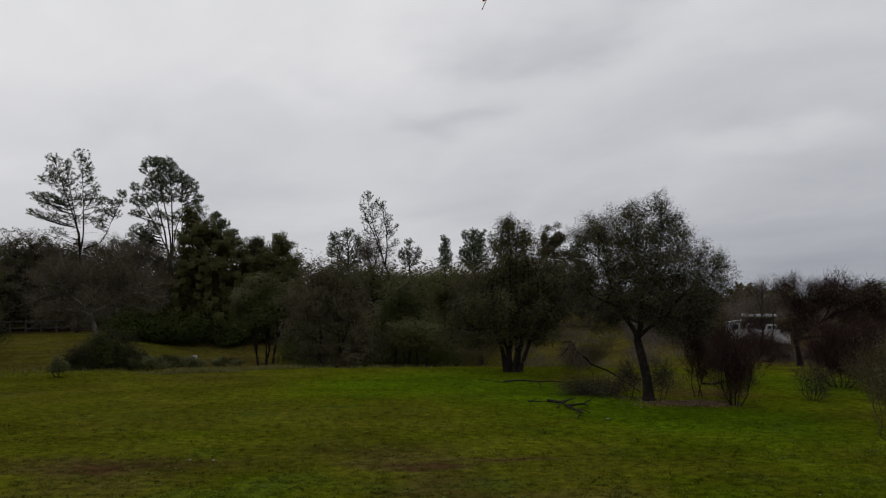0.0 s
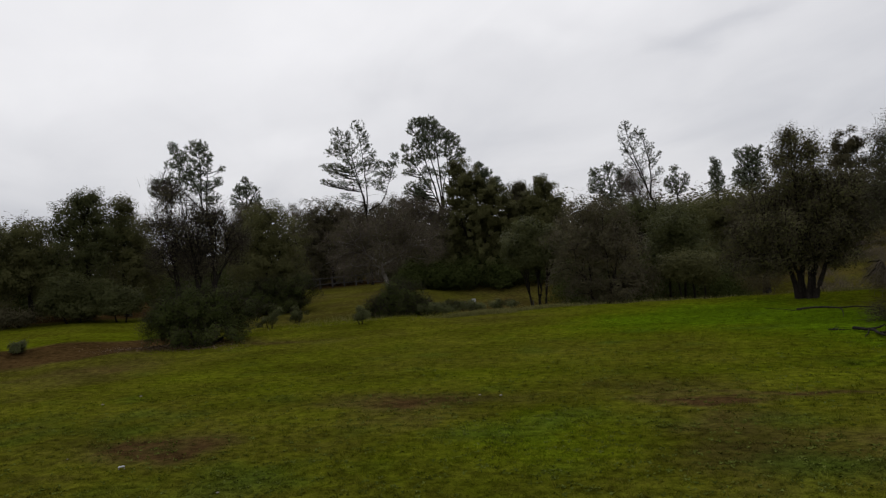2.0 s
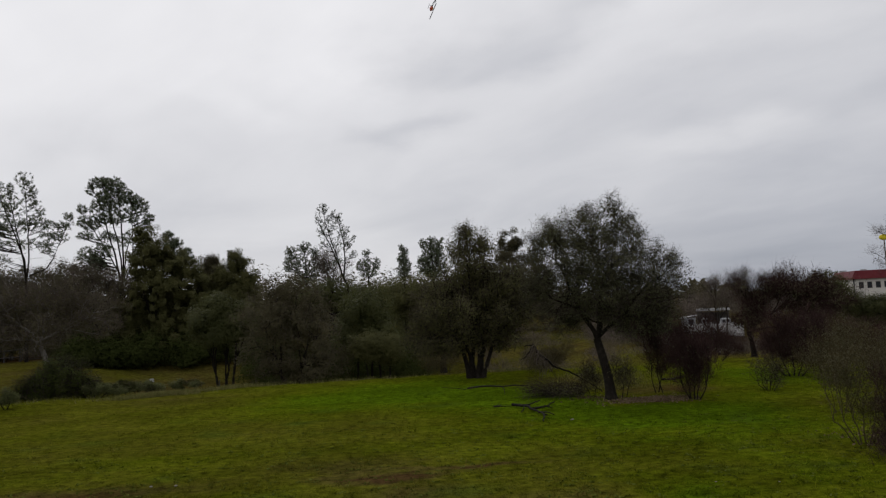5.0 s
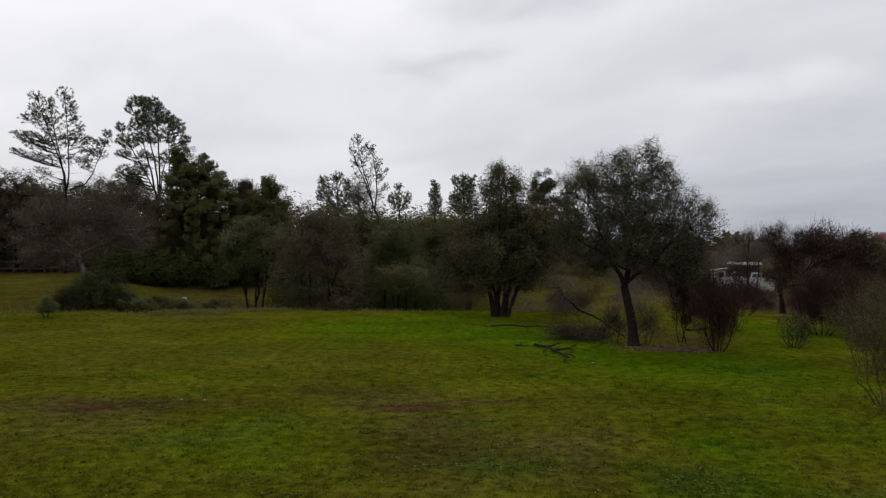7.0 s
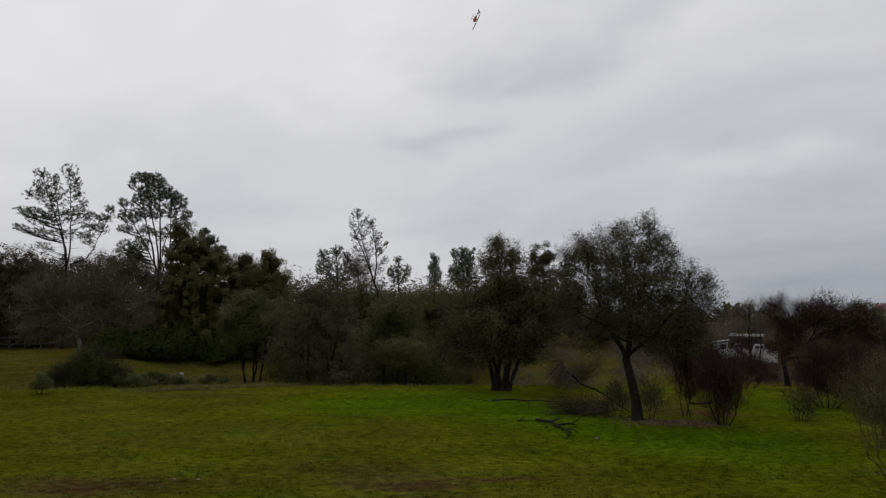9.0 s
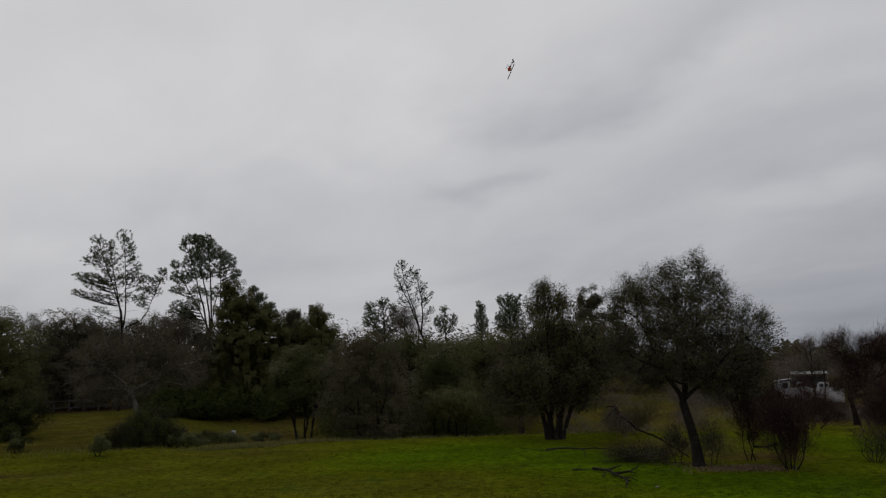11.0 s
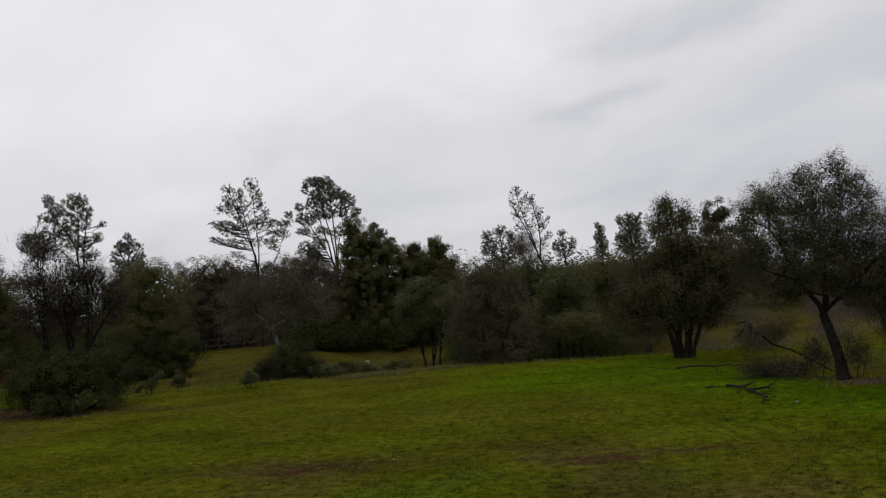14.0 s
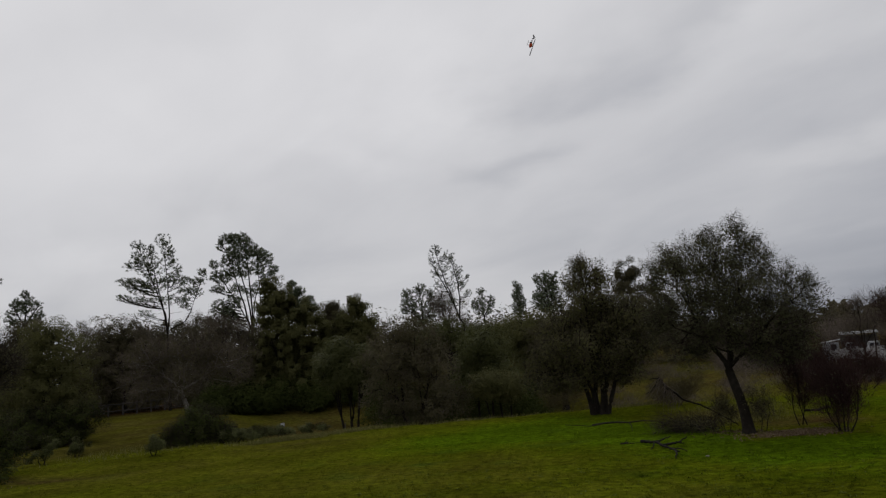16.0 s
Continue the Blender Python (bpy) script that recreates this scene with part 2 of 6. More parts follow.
def tubes(paths, sides):
    """Tapered tubes along paths of (points, radii)."""
    V, Fq, base = [], [], 0
    ang = np.arange(sides) * 2 * math.pi / sides
    ca, sa = np.cos(ang), np.sin(ang)
    for pts, rad in paths:
        n = len(pts)
        tan = np.empty_like(pts)
        tan[0], tan[-1] = pts[1] - pts[0], pts[-1] - pts[-2]
        if n > 2:
            tan[1:-1] = pts[2:] - pts[:-2]
        tan /= np.linalg.norm(tan, axis=1, keepdims=True) + 1e-9
        ref = np.where(np.abs(tan[:, 2:3]) > 0.95, [[1.0, 0, 0]], [[0, 0, 1.0]])
        u = np.cross(tan, ref)
        u /= np.linalg.norm(u, axis=1, keepdims=True) + 1e-9
        v = np.cross(tan, u)
        ring = pts[:, None] + (u[:, None] * ca[None, :, None] + v[:, None] * sa[None, :, None]) * np.asarray(rad)[:, None, None]
        V.append(ring.reshape(-1, 3))
        i = np.arange(n - 1)[:, None] * sides + np.arange(sides)[None]
        j = np.arange(n - 1)[:, None] * sides + (np.arange(sides)[None] + 1) % sides
        Fq.append((np.stack([i, j, j + sides, i + sides], -1) + base).reshape(-1, 4))
        base += n * sides
    return (np.concatenate(V), np.concatenate(Fq)) if V else (np.zeros((0, 3)), np.zeros((0, 4), int))


def unit(rng, n):
    v = rng.normal(size=(n, 3))
    return v / (np.linalg.norm(v, axis=1, keepdims=True) + 1e-9)


def leaf_mesh(name, rng, centers, size, material, stretch=1.9, facing=None, fine=False):
    """Small pointed leaves: one rhombus each, turned at random, or for the most part towards the way they face."""
    n = len(centers)
    nor = unit(rng, n)
    if facing is not None:
        nor = nor * 0.38 + facing
        nor /= np.linalg.norm(nor, axis=1, keepdims=True) + 1e-9
    a = np.cross(nor, unit(rng, n))
    a /= np.linalg.norm(a, axis=1, keepdims=True) + 1e-9
    b = np.cross(nor, a)
    s = size * (0.6 + 0.8 * rng.random((n, 1)))
    if not fine:
        v = np.stack([centers - a * s * stretch * 0.62, centers + b * s * 0.62 + a * s * 0.3, centers - b * s * 0.62 + a * s * 0.5], 1).reshape(-1, 3)
        return mesh_from(name, v, [np.arange(3 * n).reshape(n, 3)], material)
    v = np.stack([centers - a * s * stretch / 2, centers + b * s / 2, centers + a * s * stretch / 2, centers - b * s / 2], 1).reshape(-1, 3)
    return mesh_from(name, v, [np.arange(4 * n).reshape(n, 4)], material)


def spike_mesh(name, rng, centers, dirs, length, width, material):
    """Thin tapering blades from each centre along each direction: needles, twigs, grass."""
    n = len(centers)
    side = np.cross(dirs, unit(rng, n))
    side /= np.linalg.norm(side, axis=1, keepdims=True) + 1e-9
    ln = length * (0.6 + 0.7 * rng.random((n, 1)))
    v = np.stack([centers - side * width / 2, centers + side * width / 2, centers + dirs * ln], 1).reshape(-1, 3)
    return mesh_from(name, v, [np.arange(3 * n).reshape(n, 3)], material)


# ---------------------------------------------------------------- trees
def kmeans(rng, p, k):
    c = p[rng.choice(len(p), k, replace=False)]
    for _ in range(4):
        own = ((p[:, None] - c[None]) ** 2).sum(-1).argmin(1)
        c = np.array([p[own == i].mean(0) if (own == i).any() else c[i] for i in range(k)])
    return own


def bough(rng, p0, p1, r0, r1, n, wob):
    """A slightly crooked path from p0 to p1."""
    t = np.linspace(0, 1, n)[:, None]
    ln = np.linalg.norm(p1 - p0)
    pts = p0 + (p1 - p0) * t
    off = rng.normal(size=(2, 3)) * wob * ln
    pts = pts + np.sin(t * math.pi) * off[0] + np.sin(t * 2 * math.pi) * off[1] * 0.5
    return pts, r0 + (r1 - r0) * t[:, 0]


def grow(rng, start, pts, r_tip, power, paths, reach, wob, level=0):
    n = len(pts)
    if n <= 2 or level > 9:
        for p in pts:
            paths.append(bough(rng, start, p, r_tip * 1.3, r_tip * 0.5, 4, wob))
        return
    for own in [kmeans(rng, pts, 2 if n < 6 else int(rng.integers(2, 4)))]:
        for i in set(own):
            sub = pts[own == i]
            m = len(sub)
            c = sub.mean(0)
            q = start + (c - start) * reach * rng.uniform(0.8, 1.15)
            ra = r_tip * (m + 1) ** power
            if m == 1:
                paths.append(bough(rng, start, sub[0], r_tip * 1.4, r_tip * 0.5, 5, wob))
                continue
            paths.append(bough(rng, start, q, ra * 1.1, ra * 0.9, 5 if level < 3 else 4, wob))
            grow(rng, q, sub, r_tip, power, paths, reach, wob, level + 1)


def crown_points(rng, lobes, n, fuzz=0.12, rim=0.42):
    """Points in the lobes (x, z, rx, rz, y) of a crown, thicker towards their rims, and the way out of the lobe at each."""
    w = np.array([rx * rx * rz for _, _, rx, rz, *_ in lobes]) ** 0.75
    pick = rng.choice(len(lobes), n, p=w / w.sum())
    d = unit(rng, n) * (rng.random((n, 1)) ** rim)
    L = np.array([(lx, ly[0] if ly else 0.0, lz, rx, rx * 0.85, rz) for lx, lz, rx, rz, *ly in lobes])[pick]
    return L[:, :3] + d * L[:, 3:] * (1 + fuzz * rng.normal(size=(n, 1))), d


def sweep(p, q, n, sag):
    """A bough that leaves p almost level and turns up to q."""
    t = np.linspace(0, 1, n)[:, None]
    c = p + (q - p) * 0.55
    c[2] = p[2] + (q[2] - p[2]) * (0.5 - sag)
    return p * (1 - t) ** 2 + c * 2 * t * (1 - t) + q * t * t


def pine(az, d, stems, lobes, seed, tufts=300, tuft=0.18, label="tall foothill pine with open crown of grey-green needle tufts"):
    """A foothill pine: forked leaders (x, z), boughs that turn up from them, and a tuft of needles at the end of each twig.
    lobes: (x, z, rx, rz) and how thick the tufts stand there."""
    rng = np.random.default_rng(seed)
    thing = new("pine_tree")
    thing.matrix_world = Matrix.Translation(spot(az, d)) @ Matrix.Rotation(-radians(az), 4, "Z")
    tagged(thing, label, "tree", "pines above the wood")
    lead = []
    for i, st in enumerate(stems):
        xz = np.array(st)
        t = np.linspace(0, len(xz) - 1, 5 * len(xz))
        q = np.stack([np.interp(t, np.arange(len(xz)), xz[:, 0]), np.zeros(len(t)), np.interp(t, np.arange(len(xz)), xz[:, 1])], 1)
        q[1:-1] = (q[:-2] + 2 * q[1:-1] + q[2:]) / 4
        q[:, 1] = (q[:, 2] - q[0, 2]) * rng.normal() * 0.12
        q[1:-1] += rng.normal(size=(len(q) - 2, 3)) * 0.012
        lead.append(q)
    foot = lead[0][0]
    thick = 0.048 + 0.009 * len(stems)
    t = np.linspace(0, 1, 8)[:, None]
    bole = np.array([foot[0] * 0.4, 0, -0.15]) * (1 - t) + foot * t + np.sin(t * 3.1) * rng.normal(size=3) * [0.1, 0.1, 0]
    v, f = tubes([(bole, np.linspace(thick * 1.5, thick, 8))], 9)
    trunk = part("trunk", mesh_from("trunk", v, [f], BARK), None, thing)
    # tufts, kept a little apart
    w = np.array([rx * rz * (k[0] if k else 1.0) for _, _, rx, rz, *k in lobes]) ** 0.9
    pick = rng.choice(len(lobes), tufts * 4, p=w / w.sum())
    L = np.array([(x, 0.0, z, rx, min(1.4, rx + 0.25), rz) for x, z, rx, rz, *_ in lobes])[pick]
    cand = L[:, :3] + unit(rng, len(pick)) * rng.random((len(pick), 1)) ** 0.45 * L[:, 3:]
    keep = []
    for c in cand:
        if len(keep) < tufts and (not keep or ((np.array(keep) - c) ** 2).sum(1).min() > (tuft * 0.75) ** 2):
            keep.append(c)
    pts = np.array(keep)
    allp = np.concatenate(lead)
    owner = np.concatenate([np.full(len(q), i) for i, q in enumerate(lead)])
    paths = [[] for _ in lead]
    way = np.zeros_like(pts)
    own = kmeans(rng, pts, max(2, len(pts) // 5))
    for i in set(own):
        ids = np.flatnonzero(own == i)
        c = pts[ids].mean(0)
        flat = np.hypot(allp[:, 0] - c[0], allp[:, 1] - c[1])
        cost = np.linalg.norm(allp - c, axis=1) + 1.6 * np.maximum(0, allp[:, 2] - (c[2] - 0.30 * flat - 0.1))
        k = cost.argmin()
        arm = sweep(allp[k], c, 7, 0.30)
        arm[1:-1] += rng.normal(size=(5, 3)) * 0.03
        ln = np.linalg.norm(c - allp[k])
        paths[owner[k]].append((arm, np.linspace(min(0.026, 0.010 + 0.008 * ln), 0.007, 7)))
        for j in ids:
            q = arm[int(rng.integers(3, 7))]
            tw = sweep(q, pts[j], 4, 0.25)
            way[j] = tw[-1] - tw[-2]
            paths[owner[k]].append((tw, np.array([0.008, 0.007, 0.006, 0.005])))
    # dead lower twigs
    for _ in range(5 * len(lead)):
        i = int(rng.integers(0, len(lead)))
        q = lead[i][int(rng.integers(0, max(2, len(lead[i]) // 2)))]
        dr = unit(rng, 1)[0] * [1, 1, 0.25]
        paths[i].append((sweep(q, q + dr * rng.uniform(0.5, 1.3), 5, 0.5) + rng.normal(size=(5, 3)) * [0.02, 0.02, 0.03], np.linspace(0.013, 0.005, 5)))
    for i, q in enumerate(lead):
        r0 = thick * (0.72 if i < 3 else 0.5)
        v1, f1 = tubes([(q, np.linspace(r0, 0.014, len(q)))], 7)
        v2, f2 = tubes(paths[i], 3)
        part("limb", mesh_from("limb", np.concatenate([v1, v2]), [f for f in (f1, f2 + len(v1)) if len(f)], BARK), None, trunk)
    way /= np.linalg.norm(way, axis=1, keepdims=True) + 1e-9
    m = 22
    dr = np.repeat(way, m, 0) * 0.45 + unit(rng, m * len(pts)) + [0, 0, 0.12]
    dr /= np.linalg.norm(dr, axis=1, keepdims=True)
    c = np.repeat(pts, m, 0) - np.repeat(way, m, 0) * rng.random((m * len(pts), 1)) * tuft * 0.8
    tagged(part("crown", spike_mesh("crown", rng, c, dr, tuft, tuft * 0.15, NEEDLE), None, thing), kind="stuff")
    return thing


def tree(name, label, category, az, d, trunks, fork, lobes, tips, seed, foliage=(), twigs=None, bark=None,
         r_tip=0.012, power=0.46, reach=0.55, wob=0.05, sink=0.12, group="", fuzz=0.12, rim=0.42, limbs=False, clump=0.34, per=9, lift=0.25, skip=1, top=0.35):
    """A tree or shrub: trunks (base x, fork x, radius) rise to the fork height, boughs spread to points in the crown's lobes.
    foliage: (material, number, size, spread); twigs: (material, number per tip, length, width)."""
    rng = np.random.default_rng(seed)
    base = spot(az, d)
    thing = new(name)
    thing.matrix_world = Matrix.Translation(base) @ Matrix.Rotation(-radians(az), 4, "Z")
    tagged(thing, label, category, group)
    heart, outward = crown_points(rng, lobes, max(6, tips // per), fuzz, rim)
    home = rng.integers(0, len(heart), tips)
    pts = heart[home] + np.clip(rng.normal(size=(tips, 3)), -1.7, 1.7) * [clump, clump, clump * 0.65] * (0.6 + 0.8 * rng.random((len(heart), 1)))[home]
    low = max(0.12, fork * 0.35)
    pts[:, 2] = np.maximum(pts[:, 2], low + 0.1 * rng.random(len(pts)))
    k = len(trunks)
    fx = np.array([t[1] for t in trunks])
    own = np.abs(pts[:, :1] - fx[None] * 1.6 - rng.normal(size=(len(pts), k)) * 0.15).argmin(1) if k > 1 else np.zeros(len(pts), int)
    ma = bark or BARK

    def wood(nm, paths, parent):
        thick = [p for p in paths if p[1][0] > 0.045]
        thin = [p for p in paths if p[1][0] <= 0.045]
        v1, f1_ = tubes(thick, 8)
        if d > 25:
            thin = [(p[[0, len(p) // 2, -1]], q[[0, len(q) // 2, -1]]) for p, q in thin]
        v2, f2_ = tubes(thin, 3)
        return part(nm, mesh_from(nm, np.concatenate([v1, v2]), [f for f in (f1_, f2_ + len(v1)) if len(f)], ma), None, parent)

    for i, (bx, tx, rad) in enumerate(trunks):
        sub = pts[own == i][::skip]
        if not len(sub):
            continue
        yb, yf = (rng.uniform(-0.3, 0.3) * min(1, k - 1) for _ in range(2))
        f0 = np.array([bx, yb * 0.4, -sink])
        f1 = np.array([tx, yf, fork * rng.uniform(0.92, 1.08)])
        stem, rr = bough(rng, f0, f1, rad * 1.15, rad * 0.85, 9, wob * (0.3 if limbs else 0.7))
        rr = rr * (1 + 0.55 * np.exp(-np.linspace(0, 9, 9)))
        rt = r_tip * min(2.0, rad * 0.85 / (r_tip * (len(sub) + 1) ** power))
        paths = [(stem, rr)]
        if limbs:
            trunk = wood("trunk", paths, thing)
            split = kmeans(rng, sub, min(4, len(sub)))
            for j in set(split):
                own_limb = sub[split == j]
                mid = stem[-1] + (own_limb.mean(0) - stem[-1]) * 0.45
                ra = rt * (len(own_limb) + 1) ** power
                paths = [bough(rng, stem[-1], mid, ra * 1.15, ra * 0.9, 6, wob)]
                grow(rng, mid, own_limb, rt, power, paths, reach, wob, 1)
                wood("limb", paths, trunk)
            continue
        else:
            grow(rng, stem[-1], sub, rt, power, paths, reach, wob)
        wood("trunk" if rad > 0.045 else "stem", paths, thing)
    if twigs:
        mt, num, ln, wd = twigs
        c = np.repeat(pts, num, 0) + rng.normal(size=(num * len(pts), 3)) * ln * 0.35
        c[:, 2] = np.maximum(c[:, 2], 0.02)
        out = pts - np.array([0, 0, pts[:, 2].min()])
        out /= np.linalg.norm(out, axis=1, keepdims=True) + 1e-9
        dr = np.repeat(out, num, 0) * 0.8 + unit(rng, len(c)) * (1.1 - 0.5 * lift) + [0, 0, lift]
        dr /= np.linalg.norm(dr, axis=1, keepdims=True)
        tagged(part("twig_spray", spike_mesh("twig_spray", rng, c, dr, ln, wd, mt), None, thing), kind="stuff")
    for mt, num, size, spread in foliage:
        rise = pts[:, 2] - pts[:, 2].min()
        chance = 1 - top + top * rise / (rise.max() + 1e-6)
        pick = rng.choice(len(pts), num, p=chance / chance.sum())
        far = 1.8 if d < 32 else 1.2
        c = pts[pick] + np.clip(rng.normal(size=(num, 3)), -far, far) * spread
        c[:, 2] = np.maximum(c[:, 2], 0.03)
        face = outward[home[pick]] * 0.75 + (c - heart[home[pick]]) / (clump + spread) * 0.22 + [0, 0, 0.3]
        tagged(part("crown", leaf_mesh("crown", rng, c, size, mt, 1.9 if d < 25 else 1.35, facing=face, fine=d < 20), None, thing), kind="stuff")
    return thing


def field_oak(az, d, trunks, fork, lobes, seed):
    return tree("oak_tree", "field oak with leaning dark trunk and thin grey-green winter leaves", "tree", az, d, trunks, fork, lobes, 2300, seed,
                [(LEAF_BLUE, 52000, 0.030, 0.11)], (TWIG_DARK, 20, 0.22, 0.006), r_tip=0.0092, power=0.47, wob=0.045, limbs=True, clump=0.10, per=1, top=0.72)


def clump_oak(az, d, trunks, fork, lobes, seed):
    return tree("oak_tree", "many-stemmed evergreen oak with fanned dark trunks on the crest", "tree", az, d, trunks, fork, lobes, 1600, seed,
                [(LEAF_OAK, 24000, 0.050, 0.14), (LEAF_DULL, 26000, 0.050, 0.15)], (TWIG_DARK, 18, 0.30, 0.008), r_tip=0.008, clump=0.14, per=1, skip=3)


def live_oak(az, d, trunks, fork, lobes, seed, leaves=8000):
    return tree("evergreen_tree", "dense dark green evergreen oak in the wood", "tree", az, d, trunks, fork, lobes, 1500, seed,
                [(LEAF_OAK if seed % 2 else LEAF_DEEP, int(leaves * 4.3), 0.060 * max(1.0, d / 43), 0.15)], None, r_tip=0.011, clump=0.15, per=1, fuzz=0.10, rim=0.45, skip=12, group="evergreens of the wood", limbs=True)


def dark_tree(az, d, trunks, fork, lobes, seed):
    return tree("oak_tree", "dark spreading oak with crooked trunk at the field's edge", "tree", az, d, trunks, fork, lobes, 520, seed,
                [(LEAF_DULL, 7000, 0.06, 0.18)], (TWIG_RED, 50, 0.45, 0.013), r_tip=0.012, limbs=True)


def dull_oak(az, d, trunks, fork, lobes, seed, leaves=26000):
    return tree("oak_tree", "dull olive-brown oak with thick twiggy crown", "tree", az, d, trunks, fork, lobes, 1200, seed,
                [(LEAF_DULL, leaves, 0.062 * max(1.0, d / 43), 0.16)], (TWIG, 6, 0.36, 0.010), r_tip=0.010, clump=0.15, per=1, skip=8, group="olive oaks of the wood", limbs=True)


def bare_oak(az, d, trunks, fork, lobes, seed, bark=BARK_PALE):
    return tree("oak_tree", "leafless grey-brown oak with pale trunk and fine twigs", "tree", az, d, trunks, fork, lobes, 700, seed,
                [(LEAF_DULL, 9000, 0.06, 0.16)], (TWIG, 24, 0.32, 0.011), bark=bark, r_tip=0.010, per=5, skip=2, group="leafless oaks of the wood", limbs=True)


def crooked_oak(az, d, trunks, fork, lobes, seed):
    return tree("oak_tree", "leafless dark oak with crooked branches behind a leafy shrub", "tree", az, d, trunks, fork, lobes, 1100, seed,
                [(LEAF_DULL, 7000, 0.055, 0.16)], (TWIG_DARK, 16, 0.40, 0.012), r_tip=0.011, wob=0.09, clump=0.2, per=3, limbs=True)


def bare_tree(az, d, trunks, fork, lobes, seed):
    return tree("bare_tree", "leafless tree with dark trunk beyond the brush", "tree", az, d, trunks, fork, lobes, 220, seed,
                [(LEAF_DULL, 900, 0.06, 0.3)], (TWIG, 24, 0.5, 0.011), r_tip=0.011, group="bare trees beyond the field", limbs=True)


def toyon(az, d, trunks, fork, lobes, seed, leaves=9000):
    return tree("evergreen_shrub", "rounded deep green leafy shrub standing on the grass", "shrub", az, d, trunks, fork, lobes, 800, seed,
                [(LEAF_TOYON, int(leaves * 2.6), 0.048, 0.12)], (TWIG_DARK, 14, 0.34, 0.009), r_tip=0.009, sink=0.05, fuzz=0.08, clump=0.14, per=2, skip=3, group="evergreen shrubs")


def sage(az, d, trunks, fork, lobes, seed):
    return tree("sage_bush", "small grey-green bush on the grass", "bush", az, d, trunks, fork, lobes, 120, seed,
                [(LEAF_SAGE, 3600, 0.032, 0.08)], (TWIG, 4, 0.15, 0.006), r_tip=0.006, sink=0.05, fuzz=0.08, clump=0.06, group="small grey-green bushes")


def red_shrub(az, d, trunks, fork, lobes, seed, tips=380):
    return tree("brush_shrub", "leafless reddish-brown brush with many upright stems", "shrub", az, d, trunks, fork, lobes, tips, seed,
                [(LEAF_BLUE, 320, 0.028, 0.15)], (TWIG_RED, 11 if d < 18 else 22, 0.24, 0.0055 if d < 18 else 0.008), r_tip=0.006, sink=0.05, wob=0.04, fuzz=0.16, rim=0.36, clump=0.14, per=5, lift=0.45, skip=2, group="bare brush")


def pale_shrub(az, d, trunks, fork, lobes, seed, tips=340):
    return tree("brush_shrub", "pale grey-olive brush with fine upright twigs", "shrub", az, d, trunks, fork, lobes, tips, seed,
                [(LEAF_DULL, 4000, 0.022, 0.14)], (TWIG_PALE, 9 if d < 18 else 11, 0.24, 0.005 if d < 18 else 0.007), bark=TWIG_PALE, r_tip=0.006, sink=0.05, wob=0.04, fuzz=0.16, rim=0.36, clump=0.14, per=5, lift=0.45, skip=2, group="bare brush")


def low_bush(az, d, trunks, fork, lobes, seed):
    return tree("low_bush", "low dark twiggy bush sprawling over the grass", "bush", az, d, trunks, fork, lobes, 240, seed,
                [(LEAF_DULL, 900, 0.03, 0.1)], (TWIG_DARK, 9, 0.38, 0.008), r_tip=0.006, sink=0.05, fuzz=0.3, clump=0.12, per=4, lift=0.15)


def sapling_shrub(az, d, trunks, fork, lobes, seed):
    return tree("brush_shrub", "thin vase-shaped cluster of bare shoots", "shrub", az, d, trunks, fork, lobes, 110, seed,
                [(LEAF_DULL, 500, 0.03, 0.1)], (TWIG_DARK, 8, 0.28, 0.007), r_tip=0.007, sink=0.05, clump=0.1, per=4, group="bare shoots")


# ---------------------------------------------------------------- ground and turf
# bare and trodden places, and lusher ones: x, y, two radii, how far
WORN = [(-0.25, 12.92, 1.15, 0.3, 0.62), (1.46, 13.46, 0.9, 0.18, 0.4), (0.2, 13.5, 1.6, 0.14, 0.25), (-5.9, 12.75, 2.1, 0.75, 0.5), (-1.4, 14.1, 1.3, 1.0, 0.22), (2.0, 9.9, 1.15, 1.7, 0.26),
        (0.15, 9.6, 0.9, 1.5, 0.24), (-0.1, 11.4, 1.0, 1.2, 0.2), (-9.31, 9.3, 0.75, 0.75, 0.6), (-8.42, 9.2, 0.5, 0.8, 0.35), (-5.0, 11.3, 0.95, 0.9, 0.25), (-20.4, 22.6, 2.6, 1.0, 0.8),
        (-18.8, 16.6, 2.5, 2.4, 0.32), (-15.4, 22.3, 2.0, 0.5, 0.3), (6.98, 20.22, 1.0, 0.5, 0.7), (-9.0, 22.5, 4.0, 5.5, 0.12), (-8.5, 27.0, 3.4, 2.0, 0.22), (3.43, 8.87, 0.25, 0.35, 0.55),
        (7.8, 13.2, 0.8, 1.2, 0.2)]
LUSHER = [(0.3, 25.2, 4.8, 4.4, -0.28), (-3.0, 24.0, 2.8, 3.2, -0.2), (4.0, 21.5, 3.0, 4.0, -0.32), (5.9, 16.9, 2.4, 3.2, -0.24), (3.64, 8.6, 0.95, 0.95, -0.45), (4.4, 10.4, 0.7, 1.2, -0.35),
        (6.9, 11.2, 1.5, 1.9, -0.2), (-2.9, 11.0, 1.5, 1.7, -0.18), (-9.3, 13.4, 2.8, 1.8, -0.14), (-5.6, 8.6, 1.9, 0.6, -0.1), (8.6, 18.5, 2.6, 4.5, -0.26), (12.0, 25.5, 3.0, 5.0, -0.3)]
# fallen leaves and dead grass under the brush round the field oak
DUFF = [(7.6, 22.3, 1.5, 1.3, 0.42), (6.3, 24.4, 1.6, 2.0, 0.34), (5.4, 26.4, 1.8, 1.6, 0.22), (8.9, 22.4, 0.7, 1.2, 0.3)]


